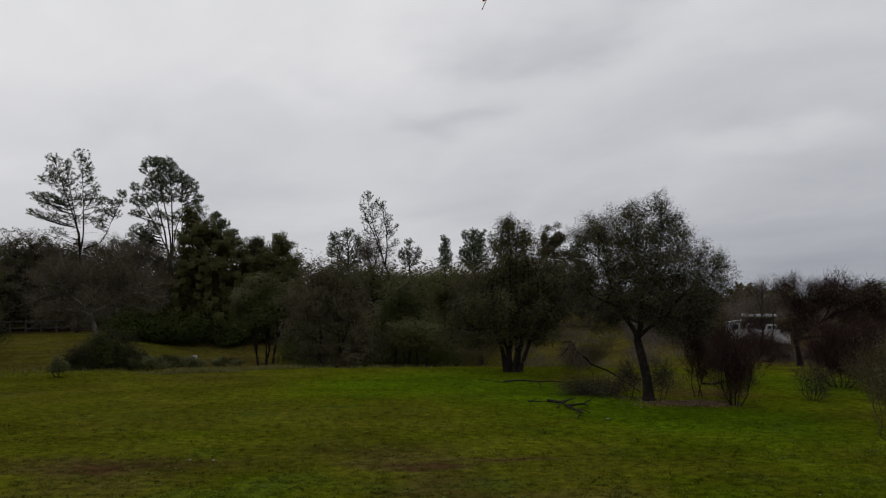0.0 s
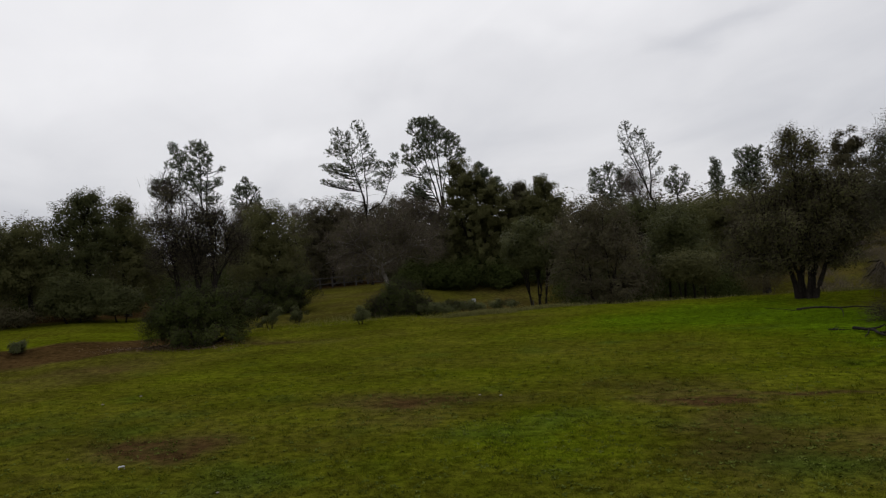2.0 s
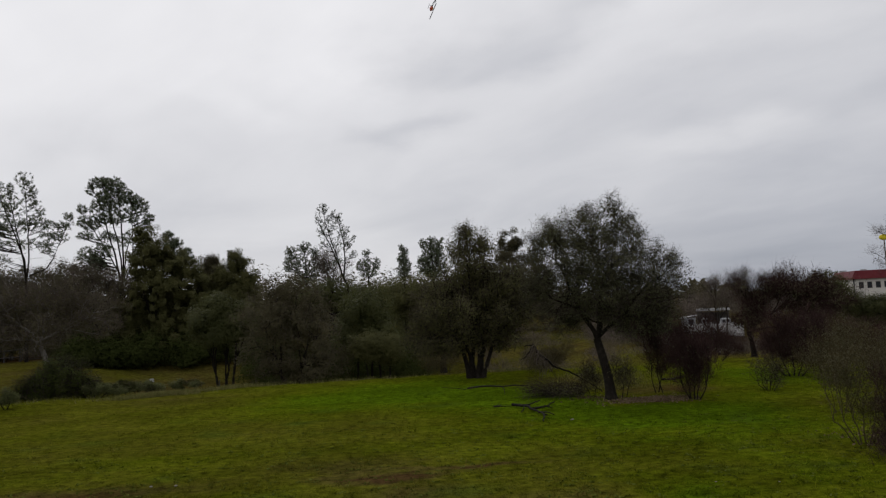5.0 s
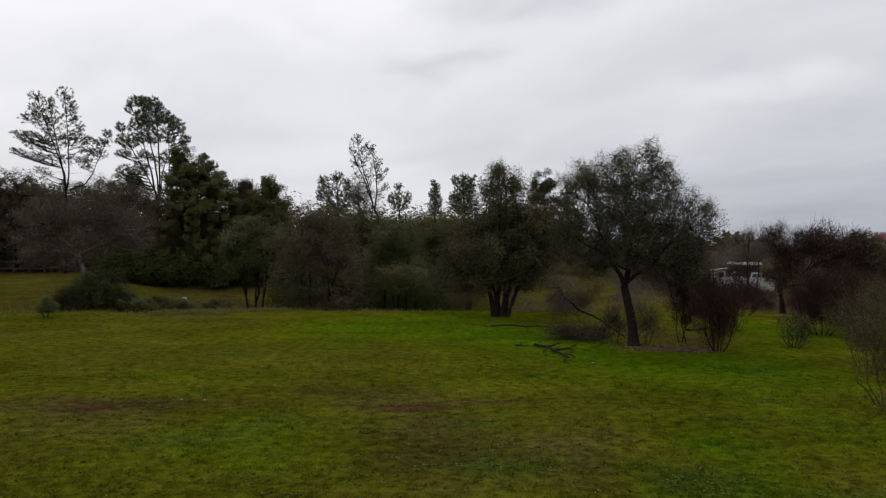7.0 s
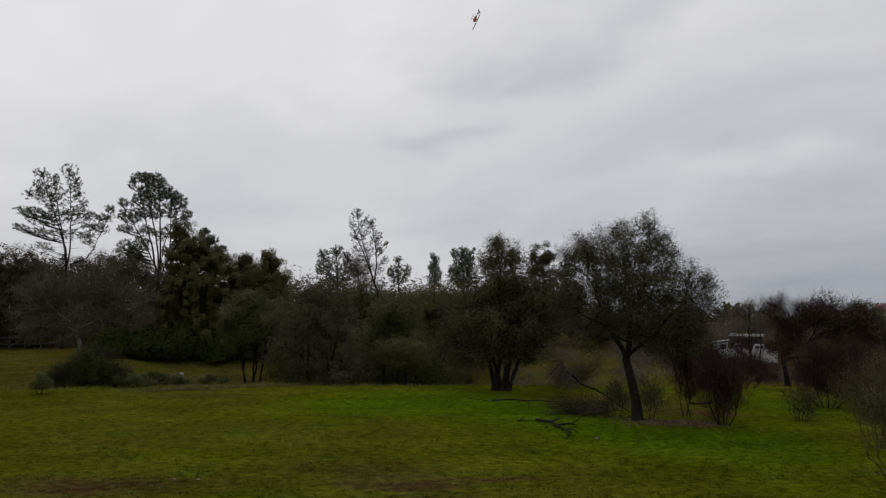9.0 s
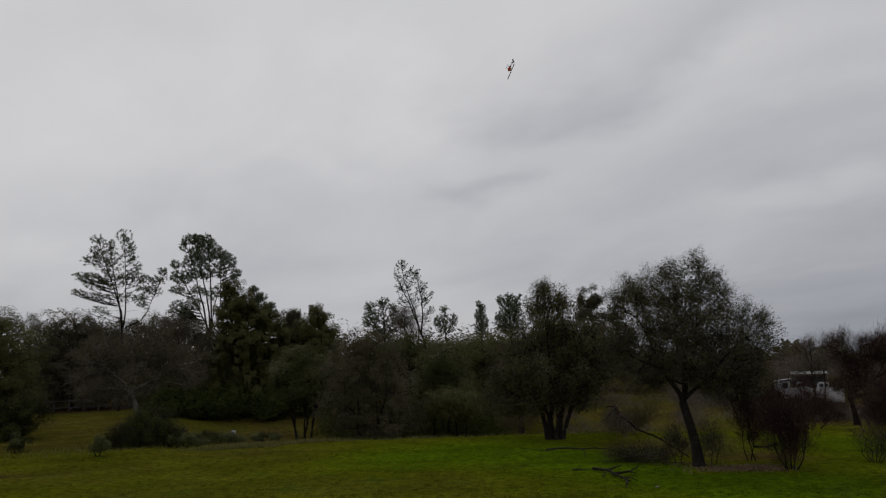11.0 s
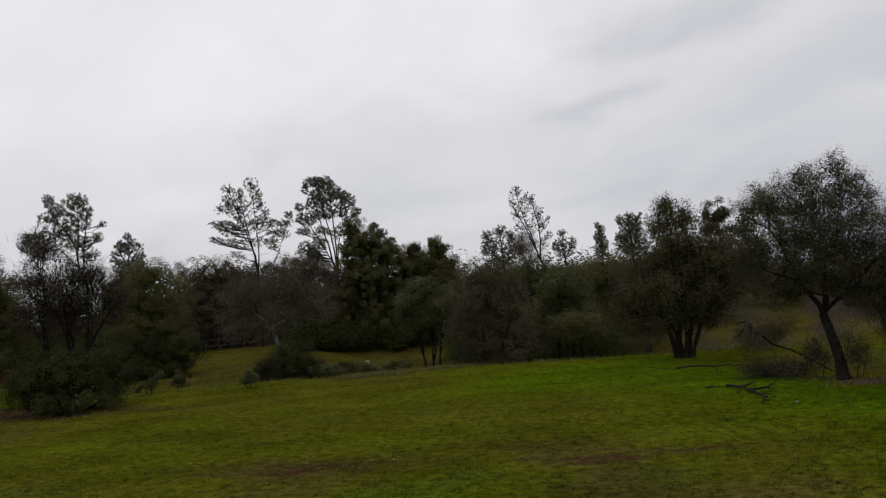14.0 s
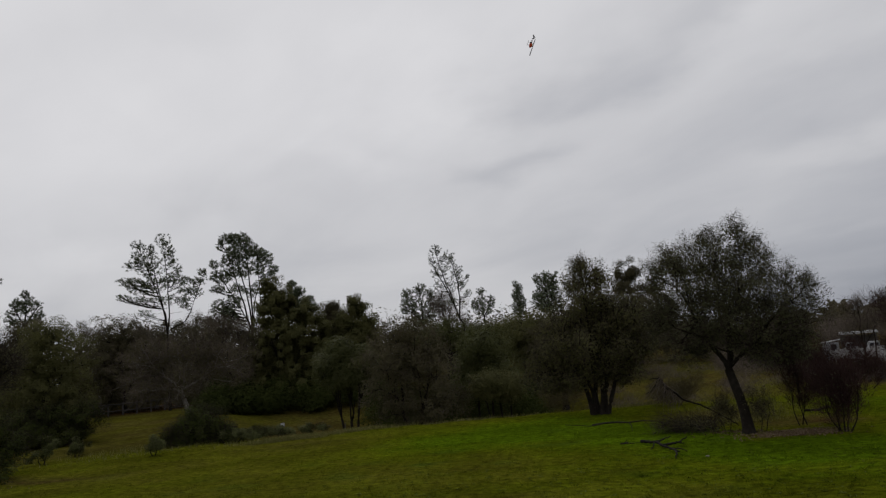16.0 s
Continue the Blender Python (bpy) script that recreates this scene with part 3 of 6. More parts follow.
def turf_material(name, lift, blades):
    ma = bpy.data.materials.new(name)
    ma.use_nodes = True
    nt = ma.node_tree
    n, l = nt.nodes.new, nt.links.new
    b = nt.nodes["Principled BSDF"]
    b.inputs["Roughness"].default_value = 1.0
    b.inputs["Specular IOR Level"].default_value = 0.0
    at = n("ShaderNodeAttribute")
    at.attribute_name = "wear"
    tc = n("ShaderNodeTexCoord")
    no = n("ShaderNodeTexNoise")
    no.inputs["Scale"].default_value, no.inputs["Detail"].default_value, no.inputs["Roughness"].default_value = 4.0, 9, 0.72
    l(tc.outputs["Object"], no.inputs["Vector"])
    a = n("ShaderNodeMath")
    a.operation = "MULTIPLY_ADD"
    l(no.outputs["Fac"], a.inputs[0])
    a.inputs[1].default_value = 0.32
    s = n("ShaderNodeMath")
    s.operation = "SUBTRACT"
    l(at.outputs["Fac"], s.inputs[0])
    s.inputs[1].default_value = 0.16
    l(s.outputs[0], a.inputs[2])
    fac = a.outputs[0]
    if blades:
        ge = n("ShaderNodeNewGeometry")
        c = n("ShaderNodeMath")
        c.operation = "MULTIPLY_ADD"
        l(ge.outputs["Random Per Island"], c.inputs[0])
        c.inputs[1].default_value = 0.3
        d = n("ShaderNodeMath")
        d.operation = "SUBTRACT"
        l(fac, d.inputs[0])
        d.inputs[1].default_value = 0.15
        l(d.outputs[0], c.inputs[2])
        fac = c.outputs[0]
        shade = n("ShaderNodeMapRange")
        shade.inputs["To Min"].default_value, shade.inputs["To Max"].default_value = 0.6, 1.55
        l(ge.outputs["Random Per Island"], shade.inputs["Value"])
    ramp = n("ShaderNodeValToRGB")
    e = ramp.color_ramp.elements
    e[0].position, e[1].position = 0.05, 0.95
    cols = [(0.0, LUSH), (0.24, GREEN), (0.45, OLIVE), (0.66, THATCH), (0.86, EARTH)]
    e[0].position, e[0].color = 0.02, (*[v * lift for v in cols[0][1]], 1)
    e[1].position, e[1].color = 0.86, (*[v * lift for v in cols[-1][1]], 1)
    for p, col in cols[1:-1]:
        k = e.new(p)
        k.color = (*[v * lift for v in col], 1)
    l(fac, ramp.inputs["Fac"])
    # cooler, damper green where clover has taken over
    dm = n("ShaderNodeAttribute")
    dm.attribute_name = "damp"
    cool = n("ShaderNodeMix")
    cool.data_type = "RGBA"
    l(dm.outputs["Fac"], cool.inputs[0]), l(ramp.outputs["Color"], cool.inputs[6])
    cool.inputs[7].default_value = (*[v * lift for v in CLOVER], 1)
    # light and dark tufts
    nf = n("ShaderNodeTexNoise")
    nf.inputs["Scale"].default_value, nf.inputs["Detail"].default_value, nf.inputs["Roughness"].default_value = 5.0, 9, 0.74
    flat = n("ShaderNodeMapping")
    flat.inputs["Scale"].default_value = (0.75, 1.0, 1.0)
    l(tc.outputs["Object"], flat.inputs["Vector"])
    l(flat.outputs["Vector"], nf.inputs["Vector"])
    mr = n("ShaderNodeMapRange")
    mr.inputs["From Min"].default_value, mr.inputs["From Max"].default_value = 0.34, 0.66
    mr.inputs["To Min"].default_value, mr.inputs["To Max"].default_value = 0.45, 1.62
    l(nf.outputs["Fac"], mr.inputs["Value"])
    # broad drifts of paler and darker turf
    nd = n("ShaderNodeTexNoise")
    nd.inputs["Scale"].default_value, nd.inputs["Detail"].default_value, nd.inputs["Distortion"].default_value = 0.55, 4, 0.6
    mp = n("ShaderNodeMapping")
    mp.inputs["Scale"].default_value = (0.6, 1.0, 1.0)
    l(tc.outputs["Object"], mp.inputs["Vector"]), l(mp.outputs["Vector"], nd.inputs["Vector"])
    md = n("ShaderNodeMapRange")
    md.inputs["From Min"].default_value, md.inputs["From Max"].default_value = 0.32, 0.68
    md.inputs["To Min"].default_value, md.inputs["To Max"].default_value = 0.76, 1.24
    l(nd.outputs["Fac"], md.inputs["Value"])
    both = n("ShaderNodeMath")
    both.operation = "MULTIPLY"
    l(mr.outputs["Result"], both.inputs[0]), l(md.outputs["Result"], both.inputs[1])
    if blades:
        each = n("ShaderNodeMath")
        each.operation = "MULTIPLY"
        l(both.outputs[0], each.inputs[0]), l(shade.outputs["Result"], each.inputs[1])
        both = each
    tint = n("ShaderNodeVectorMath")
    tint.operation = "MULTIPLY"
    l(cool.outputs[2], tint.inputs[0]), l(both.outputs[0], tint.inputs[1])
    l(tint.outputs[0], b.inputs["Base Color"])
    nb = n("ShaderNodeTexNoise")
    nb.inputs["Scale"].default_value, nb.inputs["Detail"].default_value = 13, 8
    l(tc.outputs["Object"], nb.inputs["Vector"])
    bu = n("ShaderNodeBump")
    bu.inputs["Strength"].default_value, bu.inputs["Distance"].default_value = 1.0, 0.10
    l(nb.outputs["Fac"], bu.inputs["Height"])
    if not blades:
        l(bu.outputs["Normal"], b.inputs["Normal"])
    else:
        tr = n("ShaderNodeBsdfTranslucent")
        l(tint.outputs[0], tr.inputs["Color"])
        mx = n("ShaderNodeMixShader")
        mx.inputs["Fac"].default_value = 0.4
        l(b.outputs[0], mx.inputs[1]), l(tr.outputs[0], mx.inputs[2])
        l(mx.outputs[0], nt.nodes["Material Output"].inputs["Surface"])
    return ma


CLOVER = (0.040, 0.068, 0.009)
LUSH, GREEN, OLIVE, THATCH, EARTH = (0.056, 0.093, 0.003), (0.071, 0.086, 0.004), (0.074, 0.075, 0.007), (0.068, 0.059, 0.013), (0.056, 0.034, 0.013)
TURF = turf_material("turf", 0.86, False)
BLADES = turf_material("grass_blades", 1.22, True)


DAMP = [(-2.9, 10.9, 1.5, 1.4, 0.55), (-6.0, 8.3, 2.2, 0.9, 0.5), (-12.6, 10.6, 2.6, 1.2, 0.5), (3.7, 9.0, 1.1, 1.0, 0.8), (-2.9, 19.6, 1.2, 0.5, 0.6), (2.0, 9.4, 1.0, 1.0, 0.35), (2.1, 16.2, 0.9, 0.6, 0.4)]


def damp(x, y):
    """How far clover has taken over the turf."""
    v = 0.9 * noise.noise(Vector((x * 0.7, y * 0.9, 12.1))) - 0.22
    for cx, cy, rx, ry, s in DAMP:
        v += s * math.exp(-((x - cx) / rx) ** 2 - ((y - cy) / ry) ** 2) * (1 + 0.5 * noise.noise(Vector((x * 2.1, y * 2.1, 3.3))))
    return min(0.9, max(0.0, v)) * (1 - smooth(20, 32, math.hypot(x, y)))


def with_field(me, name, values):
    at = me.attributes.new(name, "FLOAT", "POINT")
    at.data.foreach_set("value", np.asarray(values, np.float32))


def build_ground():
    az = np.concatenate([np.arange(-180, -70, 5.0), np.arange(-70, 60, 0.6), np.arange(60, 180, 5.0)])
    r = np.concatenate([[0.0], np.geomspace(1.0, 7.0, 12)[:-1], np.geomspace(7.0, 62.0, 190)[:-1], np.geomspace(62.0, 4500.0, 50)])
    verts, wv, dv = [], [], []
    for q in r:
        for a in az:
            x, y = q * math.sin(radians(a)), q * math.cos(radians(a))
            verts.append((x, y, height(x, y)))
            wv.append(wear(x, y) if q < 70 else 0.72)
            dv.append(damp(x, y) if q < 34 else 0.0)
    m, k = len(az), len(r)
    i = np.arange(k - 1)[:, None] * m + np.arange(m)[None]
    j = np.arange(k - 1)[:, None] * m + (np.arange(m)[None] + 1) % m
    f = np.stack([i, i + m, j + m, j], -1).reshape(-1, 4)
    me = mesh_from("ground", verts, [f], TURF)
    if len(me.vertices) == len(wv):
        with_field(me, "wear", wv)
        with_field(me, "damp", dv)
    me.polygons.foreach_set("use_smooth", np.ones(len(me.polygons), bool))
    tagged(new("ground", me), "mossy green field with worn brown patches", "ground", kind="structure")


def build_grass():
    """Fine blades in uneven tussocks, thin where the turf is worn."""
    rng = np.random.default_rng(5)
    n = 30000
    az = rng.uniform(-64, 48, n)
    r = np.exp(rng.uniform(math.log(6.3), math.log(32), n))
    x, y = r * np.sin(np.radians(az)), r * np.cos(np.radians(az))
    w = np.array([wear(a, b) for a, b in zip(x, y)])
    keep = rng.random(n) > w * 0.8
    x, y, w, r = x[keep], y[keep], w[keep], r[keep]
    q = 10
    size = (0.5 + rng.random(len(x)) ** 2.2 * 1.3) * (0.75 + 0.012 * r)
    size *= 1 + 1.1 * (rng.random(len(x)) < 0.035)
    lean = rng.normal(size=(len(x), 2)) * 0.35
    c2 = np.repeat(np.stack([x, y], 1), q, 0) + rng.normal(size=(len(x) * q, 2)) * np.repeat(size, q)[:, None] * 0.045
    z = np.array([height(a, b) for a, b in c2])
    c = np.column_stack([c2, z - 0.004])
    d = unit(rng, len(c)) * [0.9, 0.9, 0.3] + [0, 0, 0.7]
    d[:, :2] += np.repeat(lean, q, 0)
    d /= np.linalg.norm(d, axis=1, keepdims=True)
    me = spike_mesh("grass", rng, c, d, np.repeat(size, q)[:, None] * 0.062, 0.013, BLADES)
    with_field(me, "wear", np.repeat(w, q * 3))
    with_field(me, "damp", np.repeat([damp(a, b) for a, b in zip(x, y)], q * 3))
    tagged(new("grass", me), "short damp turf of fine green blades in tussocks", "grass", kind="stuff")


build_ground()
build_grass()

# ---------------------------------------------------------------- trees and shrubs, by bearing and distance
# the field oak and the many-stemmed oak on the crest
field_oak(16.2, 21.6, [(-0.06, -0.36, 0.13)], 1.9, [(0.25, 5.57, 0.52, 0.36), (0.67, 5.23, 0.38, 0.45), (-0.69, 5.36, 0.59, 0.35), (-1.5, 5.06, 0.55, 0.38), (-2.01, 4.49, 0.45, 0.55), (-1.13, 4.69, 0.9, 0.69), (0.07, 4.77, 1.04, 0.79), (0.93, 4.44, 0.45, 0.55), (1.49, 4.19, 0.45, 0.45), (1.89, 3.71, 0.45, 0.48), (-0.3, 3.84, 1.86, 0.79), (-1.85, 3.47, 0.69, 0.62), (1.11, 3.34, 1.14, 0.62), (-0.28, 3.01, 1.9, 0.69), (-1.14, 2.45, 1.0, 0.35), (0.6, 2.48, 1.17, 0.45), (1.55, 2.83, 0.76, 0.62), (-2.14, 3.09, 0.45, 0.45), (0.76, 2.12, 1.04, 0.35), (1.62, 2.26, 0.62, 0.38), (-1.23, 2.16, 0.76, 0.24)], 11)
clump_oak(5.6, 29, [(-0.28, -0.5, 0.095), (-0.16, -0.3, 0.085), (-0.05, -0.07, 0.1), (0.06, 0.14, 0.085), (0.16, 0.36, 0.095), (0.27, 0.66, 0.085)], 1.15, [(-0.16, 5.88, 0.51, 0.32), (-0.41, 5.25, 0.56, 0.56), (0.38, 5.33, 0.56, 0.56), (0.07, 4.34, 1.27, 0.79), (-1.06, 3.5, 1.16, 0.79), (0.89, 3.55, 1.27, 0.93), (-1.72, 2.44, 0.83, 0.7), (-0.11, 2.6, 1.97, 0.88), (-1.28, 1.6, 0.97, 0.51), (1.38, 2.19, 1.04, 0.6), (0.14, 1.74, 1.16, 0.42), (1.79, 3.69, 0.88, 0.88), (1.82, 2.61, 0.83, 0.56), (-2.4, 1.84, 0.58, 0.51), (-0.66, 1.39, 1.27, 0.37), (0.94, 1.49, 1.11, 0.32), (-1.92, 1.27, 0.7, 0.32)], 12)
# foothill pines
pine(-27.2, 58, [((-0.02, 5.87), (-0.1, 7.18), (-0.63, 8.8), (-1.18, 10.41), (-1.82, 12.31), (-1.98, 12.86)), ((0.05, 5.95), (0.16, 7.21), (0.11, 9.28), (-0.02, 11.35), (-0.16, 13.16)), ((-0.04, 6.16), (-0.31, 8.0), (-0.74, 10.03), (-1.16, 12.26)), ((0.19, 6.05), (1.23, 6.53), (1.78, 7.53), (2.25, 8.84), (2.68, 9.85), (2.94, 10.6))], [(-1.97, 12.58, 0.56, 0.46), (-1.16, 12.18, 0.56, 0.56), (-0.14, 13.01, 0.6, 0.65), (0.25, 12.09, 0.56, 0.65), (-2.05, 11.54, 0.65, 0.65), (-2.72, 10.99, 0.37, 0.33), (-1.12, 11.02, 1.29, 1.01), (0.53, 11.21, 0.46, 0.56), (-2.46, 9.79, 0.93, 0.46), (-3.25, 9.88, 0.33, 0.28), (0.93, 10.61, 0.37, 0.46), (-1.45, 9.56, 1.62, 0.83), (0.39, 9.8, 1.29, 0.65), (-3.04, 8.68, 0.65, 0.37), (-2.14, 8.35, 0.83, 0.37, 0.7), (-0.69, 8.39, 1.62, 0.56, 0.6), (1.45, 9.74, 0.65, 0.33), (2.38, 9.7, 0.74, 0.46), (2.67, 10.36, 0.46, 0.37), (2.13, 8.83, 0.83, 0.46, 0.5), (-1.75, 7.4, 1.01, 0.37, 0.4), (1.2, 8.11, 0.75, 0.6, 0.8), (1.5, 9.0, 0.8, 0.5, 0.8)], 301, tufts=1350, tuft=0.160)
pine(-21.1, 57, [((0.02, 5.51), (-0.01, 6.8), (-0.26, 8.49), (-0.63, 10.17), (-1.08, 12.05), (-1.3, 13.09)), ((0.14, 5.69), (0.06, 8.51), (-0.09, 11.07), (-0.38, 12.97)), ((-0.1, 5.68), (-0.47, 7.63), (-0.88, 9.09), (-1.19, 10.55), (-1.87, 12.4)), ((0.22, 5.61), (0.72, 6.83), (0.78, 8.56), (0.69, 10.28), (0.73, 11.91)), ((0.1, 5.94), (0.36, 8.1), (0.99, 9.87), (1.52, 11.3)), ((-0.28, 6.35), (-1.04, 8.01), (-1.87, 9.44), (-2.61, 10.86))], [(-1.3, 12.88, 0.9, 0.46, 1.6), (-0.58, 12.73, 0.9, 0.63, 1.6), (-2.0, 12.35, 0.36, 0.46, 1.3), (-0.83, 11.64, 1.14, 0.9, 1.6), (0.25, 11.95, 0.63, 0.73, 1.4), (0.87, 11.58, 0.63, 0.63, 1.3), (1.49, 11.2, 0.46, 0.63), (1.81, 10.14, 0.41, 0.55), (2.09, 10.25, 0.22, 0.36), (0.69, 10.49, 0.73, 0.73), (-0.63, 10.38, 0.9, 0.73, 1.2), (-1.8, 11.05, 0.63, 0.46, 0.7), (-2.61, 10.86, 0.41, 0.41), (-2.47, 9.94, 0.55, 0.55), (-1.69, 10.01, 0.63, 0.63), (-2.44, 8.98, 0.63, 0.36, 0.8), (1.41, 9.68, 0.55, 0.46, 0.8), (-1.07, 8.87, 0.73, 0.55, 0.6), (-1.6, 6.92, 0.63, 0.59, 1.5), (-2.2, 7.5, 0.8, 0.75, 0.9), (-1.2, 7.9, 0.8, 0.6, 0.8), (0.1, 8.7, 0.9, 0.6, 0.5)], 302, tufts=2050, tuft=0.172)
pine(-4.4, 50, [((0.02, 5.11), (-0.32, 5.9), (-0.68, 7.28), (-1.11, 8.54), (-1.43, 9.85), (-1.49, 10.84)), ((-0.24, 5.78), (-0.11, 6.9), (-0.15, 8.1), (-0.42, 9.48), (-0.61, 10.32)), ((-0.45, 6.29), (-1.01, 7.87), (-1.69, 9.24), (-1.91, 10.03))], [(-1.49, 10.64, 0.48, 0.4, 1.3), (-1.87, 10.03, 0.36, 0.48), (-0.84, 10.07, 0.48, 0.48), (-0.43, 9.88, 0.32, 0.56), (-1.21, 9.26, 0.72, 0.64), (-0.09, 8.9, 0.48, 0.56), (-1.76, 9.04, 0.32, 0.56), (0.21, 8.11, 0.4, 0.48), (0.6, 8.6, 0.16, 0.2), (-0.58, 8.08, 0.8, 0.64), (-1.57, 8.05, 0.36, 0.4), (0.51, 7.32, 0.32, 0.4), (-0.75, 6.88, 0.56, 0.48, 0.5)], 303, tufts=575, tuft=0.100)
pine(-7.6, 56, [((-0.01, 4.51), (-0.06, 6.29), (-0.14, 7.71)), ((-0.01, 4.6), (-0.7, 5.73), (-1.15, 7.36)), ((0.03, 4.69), (0.62, 5.87), (0.76, 7.21))], [(-1.18, 7.14, 0.54, 0.63), (-0.09, 7.4, 0.63, 0.63), (0.72, 6.99, 0.45, 0.63), (-0.59, 6.27, 0.98, 0.81), (0.53, 5.86, 0.63, 0.81), (-1.47, 6.24, 0.36, 0.63), (-0.11, 5.18, 1.25, 0.54)], 304, tufts=1050, tuft=0.128)
pine(-2.7, 56, [((0.0, 4.76), (-0.03, 6.02), (-0.06, 7.13)), ((-0.0, 4.9), (0.55, 5.81), (0.67, 6.4))], [(-0.06, 6.91, 0.45, 0.36), (-0.17, 6.1, 0.63, 0.63), (0.64, 6.04, 0.4, 0.63), (-0.7, 5.91, 0.36, 0.45), (-0.01, 5.35, 0.81, 0.36)], 305, tufts=436, tuft=0.120)
pine(0.2, 56, [((-0.01, 4.66), (-0.05, 6.09), (-0.13, 7.53))], [(-0.17, 7.21, 0.31, 0.31), (0.11, 6.9, 0.31, 0.45), (-0.19, 6.31, 0.4, 0.54), (0.27, 6.01, 0.36, 0.63), (-0.03, 5.29, 0.63, 0.54), (-0.06, 6.45, 0.49, 0.81), (-0.04, 5.65, 0.63, 0.54)], 306, tufts=598, tuft=0.120)
pine(2.6, 52, [((-0.03, 5.0), (-0.15, 6.45), (-0.2, 8.11)), ((-0.03, 5.21), (-0.48, 6.45), (-0.73, 7.77)), ((-0.04, 5.42), (0.34, 6.67), (0.52, 7.71))], [(-0.72, 7.69, 0.37, 0.42), (-0.1, 7.78, 0.5, 0.5), (-0.16, 6.66, 0.75, 0.75), (0.44, 7.51, 0.37, 0.5), (0.72, 7.93, 0.17, 0.21), (0.16, 5.63, 0.83, 0.58), (-0.9, 6.44, 0.33, 0.5), (-0.46, 5.53, 0.58, 0.42), (-0.01, 7.2, 0.91, 0.83), (-0.56, 6.11, 0.83, 0.75), (0.35, 6.38, 0.75, 0.75)], 307, tufts=1104, tuft=0.136)
pine(-39.3, 48, [((0.04, 5.21), (-0.29, 5.89), (-0.57, 7.95), (-1.33, 9.11), (-1.95, 10.66)), ((-0.07, 5.58), (-0.45, 6.45), (-0.32, 8.85), (-0.34, 10.67)), ((-0.18, 5.95), (-0.01, 7.95), (0.2, 9.77)), ((-0.36, 6.33), (-1.29, 7.48), (-2.25, 8.26), (-2.76, 8.54))], [(-1.89, 10.51, 0.38, 0.46, 1.2), (-0.36, 10.46, 0.84, 0.54, 1.3), (-1.26, 9.91, 0.69, 0.46), (0.11, 9.85, 0.46, 0.54), (1.02, 9.08, 0.23, 0.31), (-0.64, 9.15, 1.15, 0.61), (-1.98, 9.47, 0.61, 0.38), (-2.78, 8.25, 0.61, 0.46), (0.71, 8.25, 0.38, 0.38), (-1.38, 8.54, 1.15, 0.54), (-3.15, 7.81, 0.46, 0.38), (-0.4, 7.94, 1.0, 0.54, 0.9), (0.2, 7.2, 0.7, 0.5, 0.6)], 308, tufts=1200, tuft=0.142)
pine(-36.5, 60, [((-0.05, 6.32), (0.09, 7.94), (0.09, 9.56)), ((0.01, 7.02), (0.69, 8.13), (0.95, 8.58)), ((0.01, 7.02), (-0.49, 7.98), (-0.7, 8.64))], [(0.03, 9.43, 0.38, 0.29), (-0.61, 8.68, 0.48, 0.38), (0.72, 8.6, 0.58, 0.38), (-0.21, 8.19, 0.67, 0.48), (0.89, 7.89, 0.48, 0.38), (-0.89, 8.0, 0.38, 0.29), (0.0, 8.7, 0.95, 0.75), (-0.8, 7.5, 0.6, 0.5), (0.6, 7.4, 0.8, 0.6)], 309, tufts=620, tuft=0.140)
pine(-17.6, 57, [((0.02, 5.42), (-0.11, 7.16), (-0.24, 9.07))], [(-0.28, 8.76, 0.41, 0.32, 1.3), (0.28, 8.14, 0.55, 0.41, 1.2), (0.93, 7.44, 0.55, 0.41), (-0.13, 7.95, 0.64, 0.55, 1.2), (0.19, 6.95, 1.14, 0.64, 1.3), (1.33, 6.89, 0.36, 0.32)], 310, tufts=873, tuft=0.155)
# dense evergreen trees of the wood
live_oak(-18.9, 53, [(0.0, 0.0, 0.22)], 1.32, [(-0.7, 8.54, 1.01, 0.94), (0.21, 7.5, 1.44, 1.18), (-1.11, 6.83, 1.06, 1.27), (1.28, 6.35, 1.69, 1.27), (0.09, 4.88, 2.45, 1.77), (2.23, 4.56, 1.69, 1.61), (0.91, 2.88, 2.54, 1.69), (-0.83, 3.63, 1.48, 1.69), (0.97, 1.06, 2.33, 1.27), (-1.15, 1.43, 1.44, 1.27), (2.53, 1.29, 1.69, 1.27), (3.0, 5.9, 0.94, 0.94), (2.82, 4.58, 1.61, 1.18), (2.48, 3.13, 1.69, 1.18), (-0.86, 8.85, 0.76, 0.68), (-0.16, 8.25, 1.1, 0.85), (0.6, 7.12, 1.44, 1.1), (1.78, 6.78, 1.19, 0.93), (-0.54, 6.86, 1.44, 1.44), (0.53, 5.62, 2.12, 1.44)], 31, leaves=26000)
dull_oak(-14.6, 55, [(0.0, 0.0, 0.14)], 1.81, [(-0.23, 6.57, 0.61, 0.48), (-0.07, 5.43, 0.97, 0.87), (-0.37, 4.34, 1.15, 0.97)], 68)
live_oak(-12.5, 53, [(0.0, 0.0, 0.2)], 1.32, [(-0.57, 7.17, 0.55, 0.38), (-0.27, 6.55, 0.88, 0.68), (0.25, 5.58, 1.1, 0.85), (0.0, 4.33, 1.52, 1.1), (-0.45, 2.77, 1.52, 1.27), (-1.13, 5.78, 1.1, 0.93), (-1.1, 4.54, 1.44, 1.19), (-1.87, 3.35, 1.44, 1.1)], 33, leaves=12000)
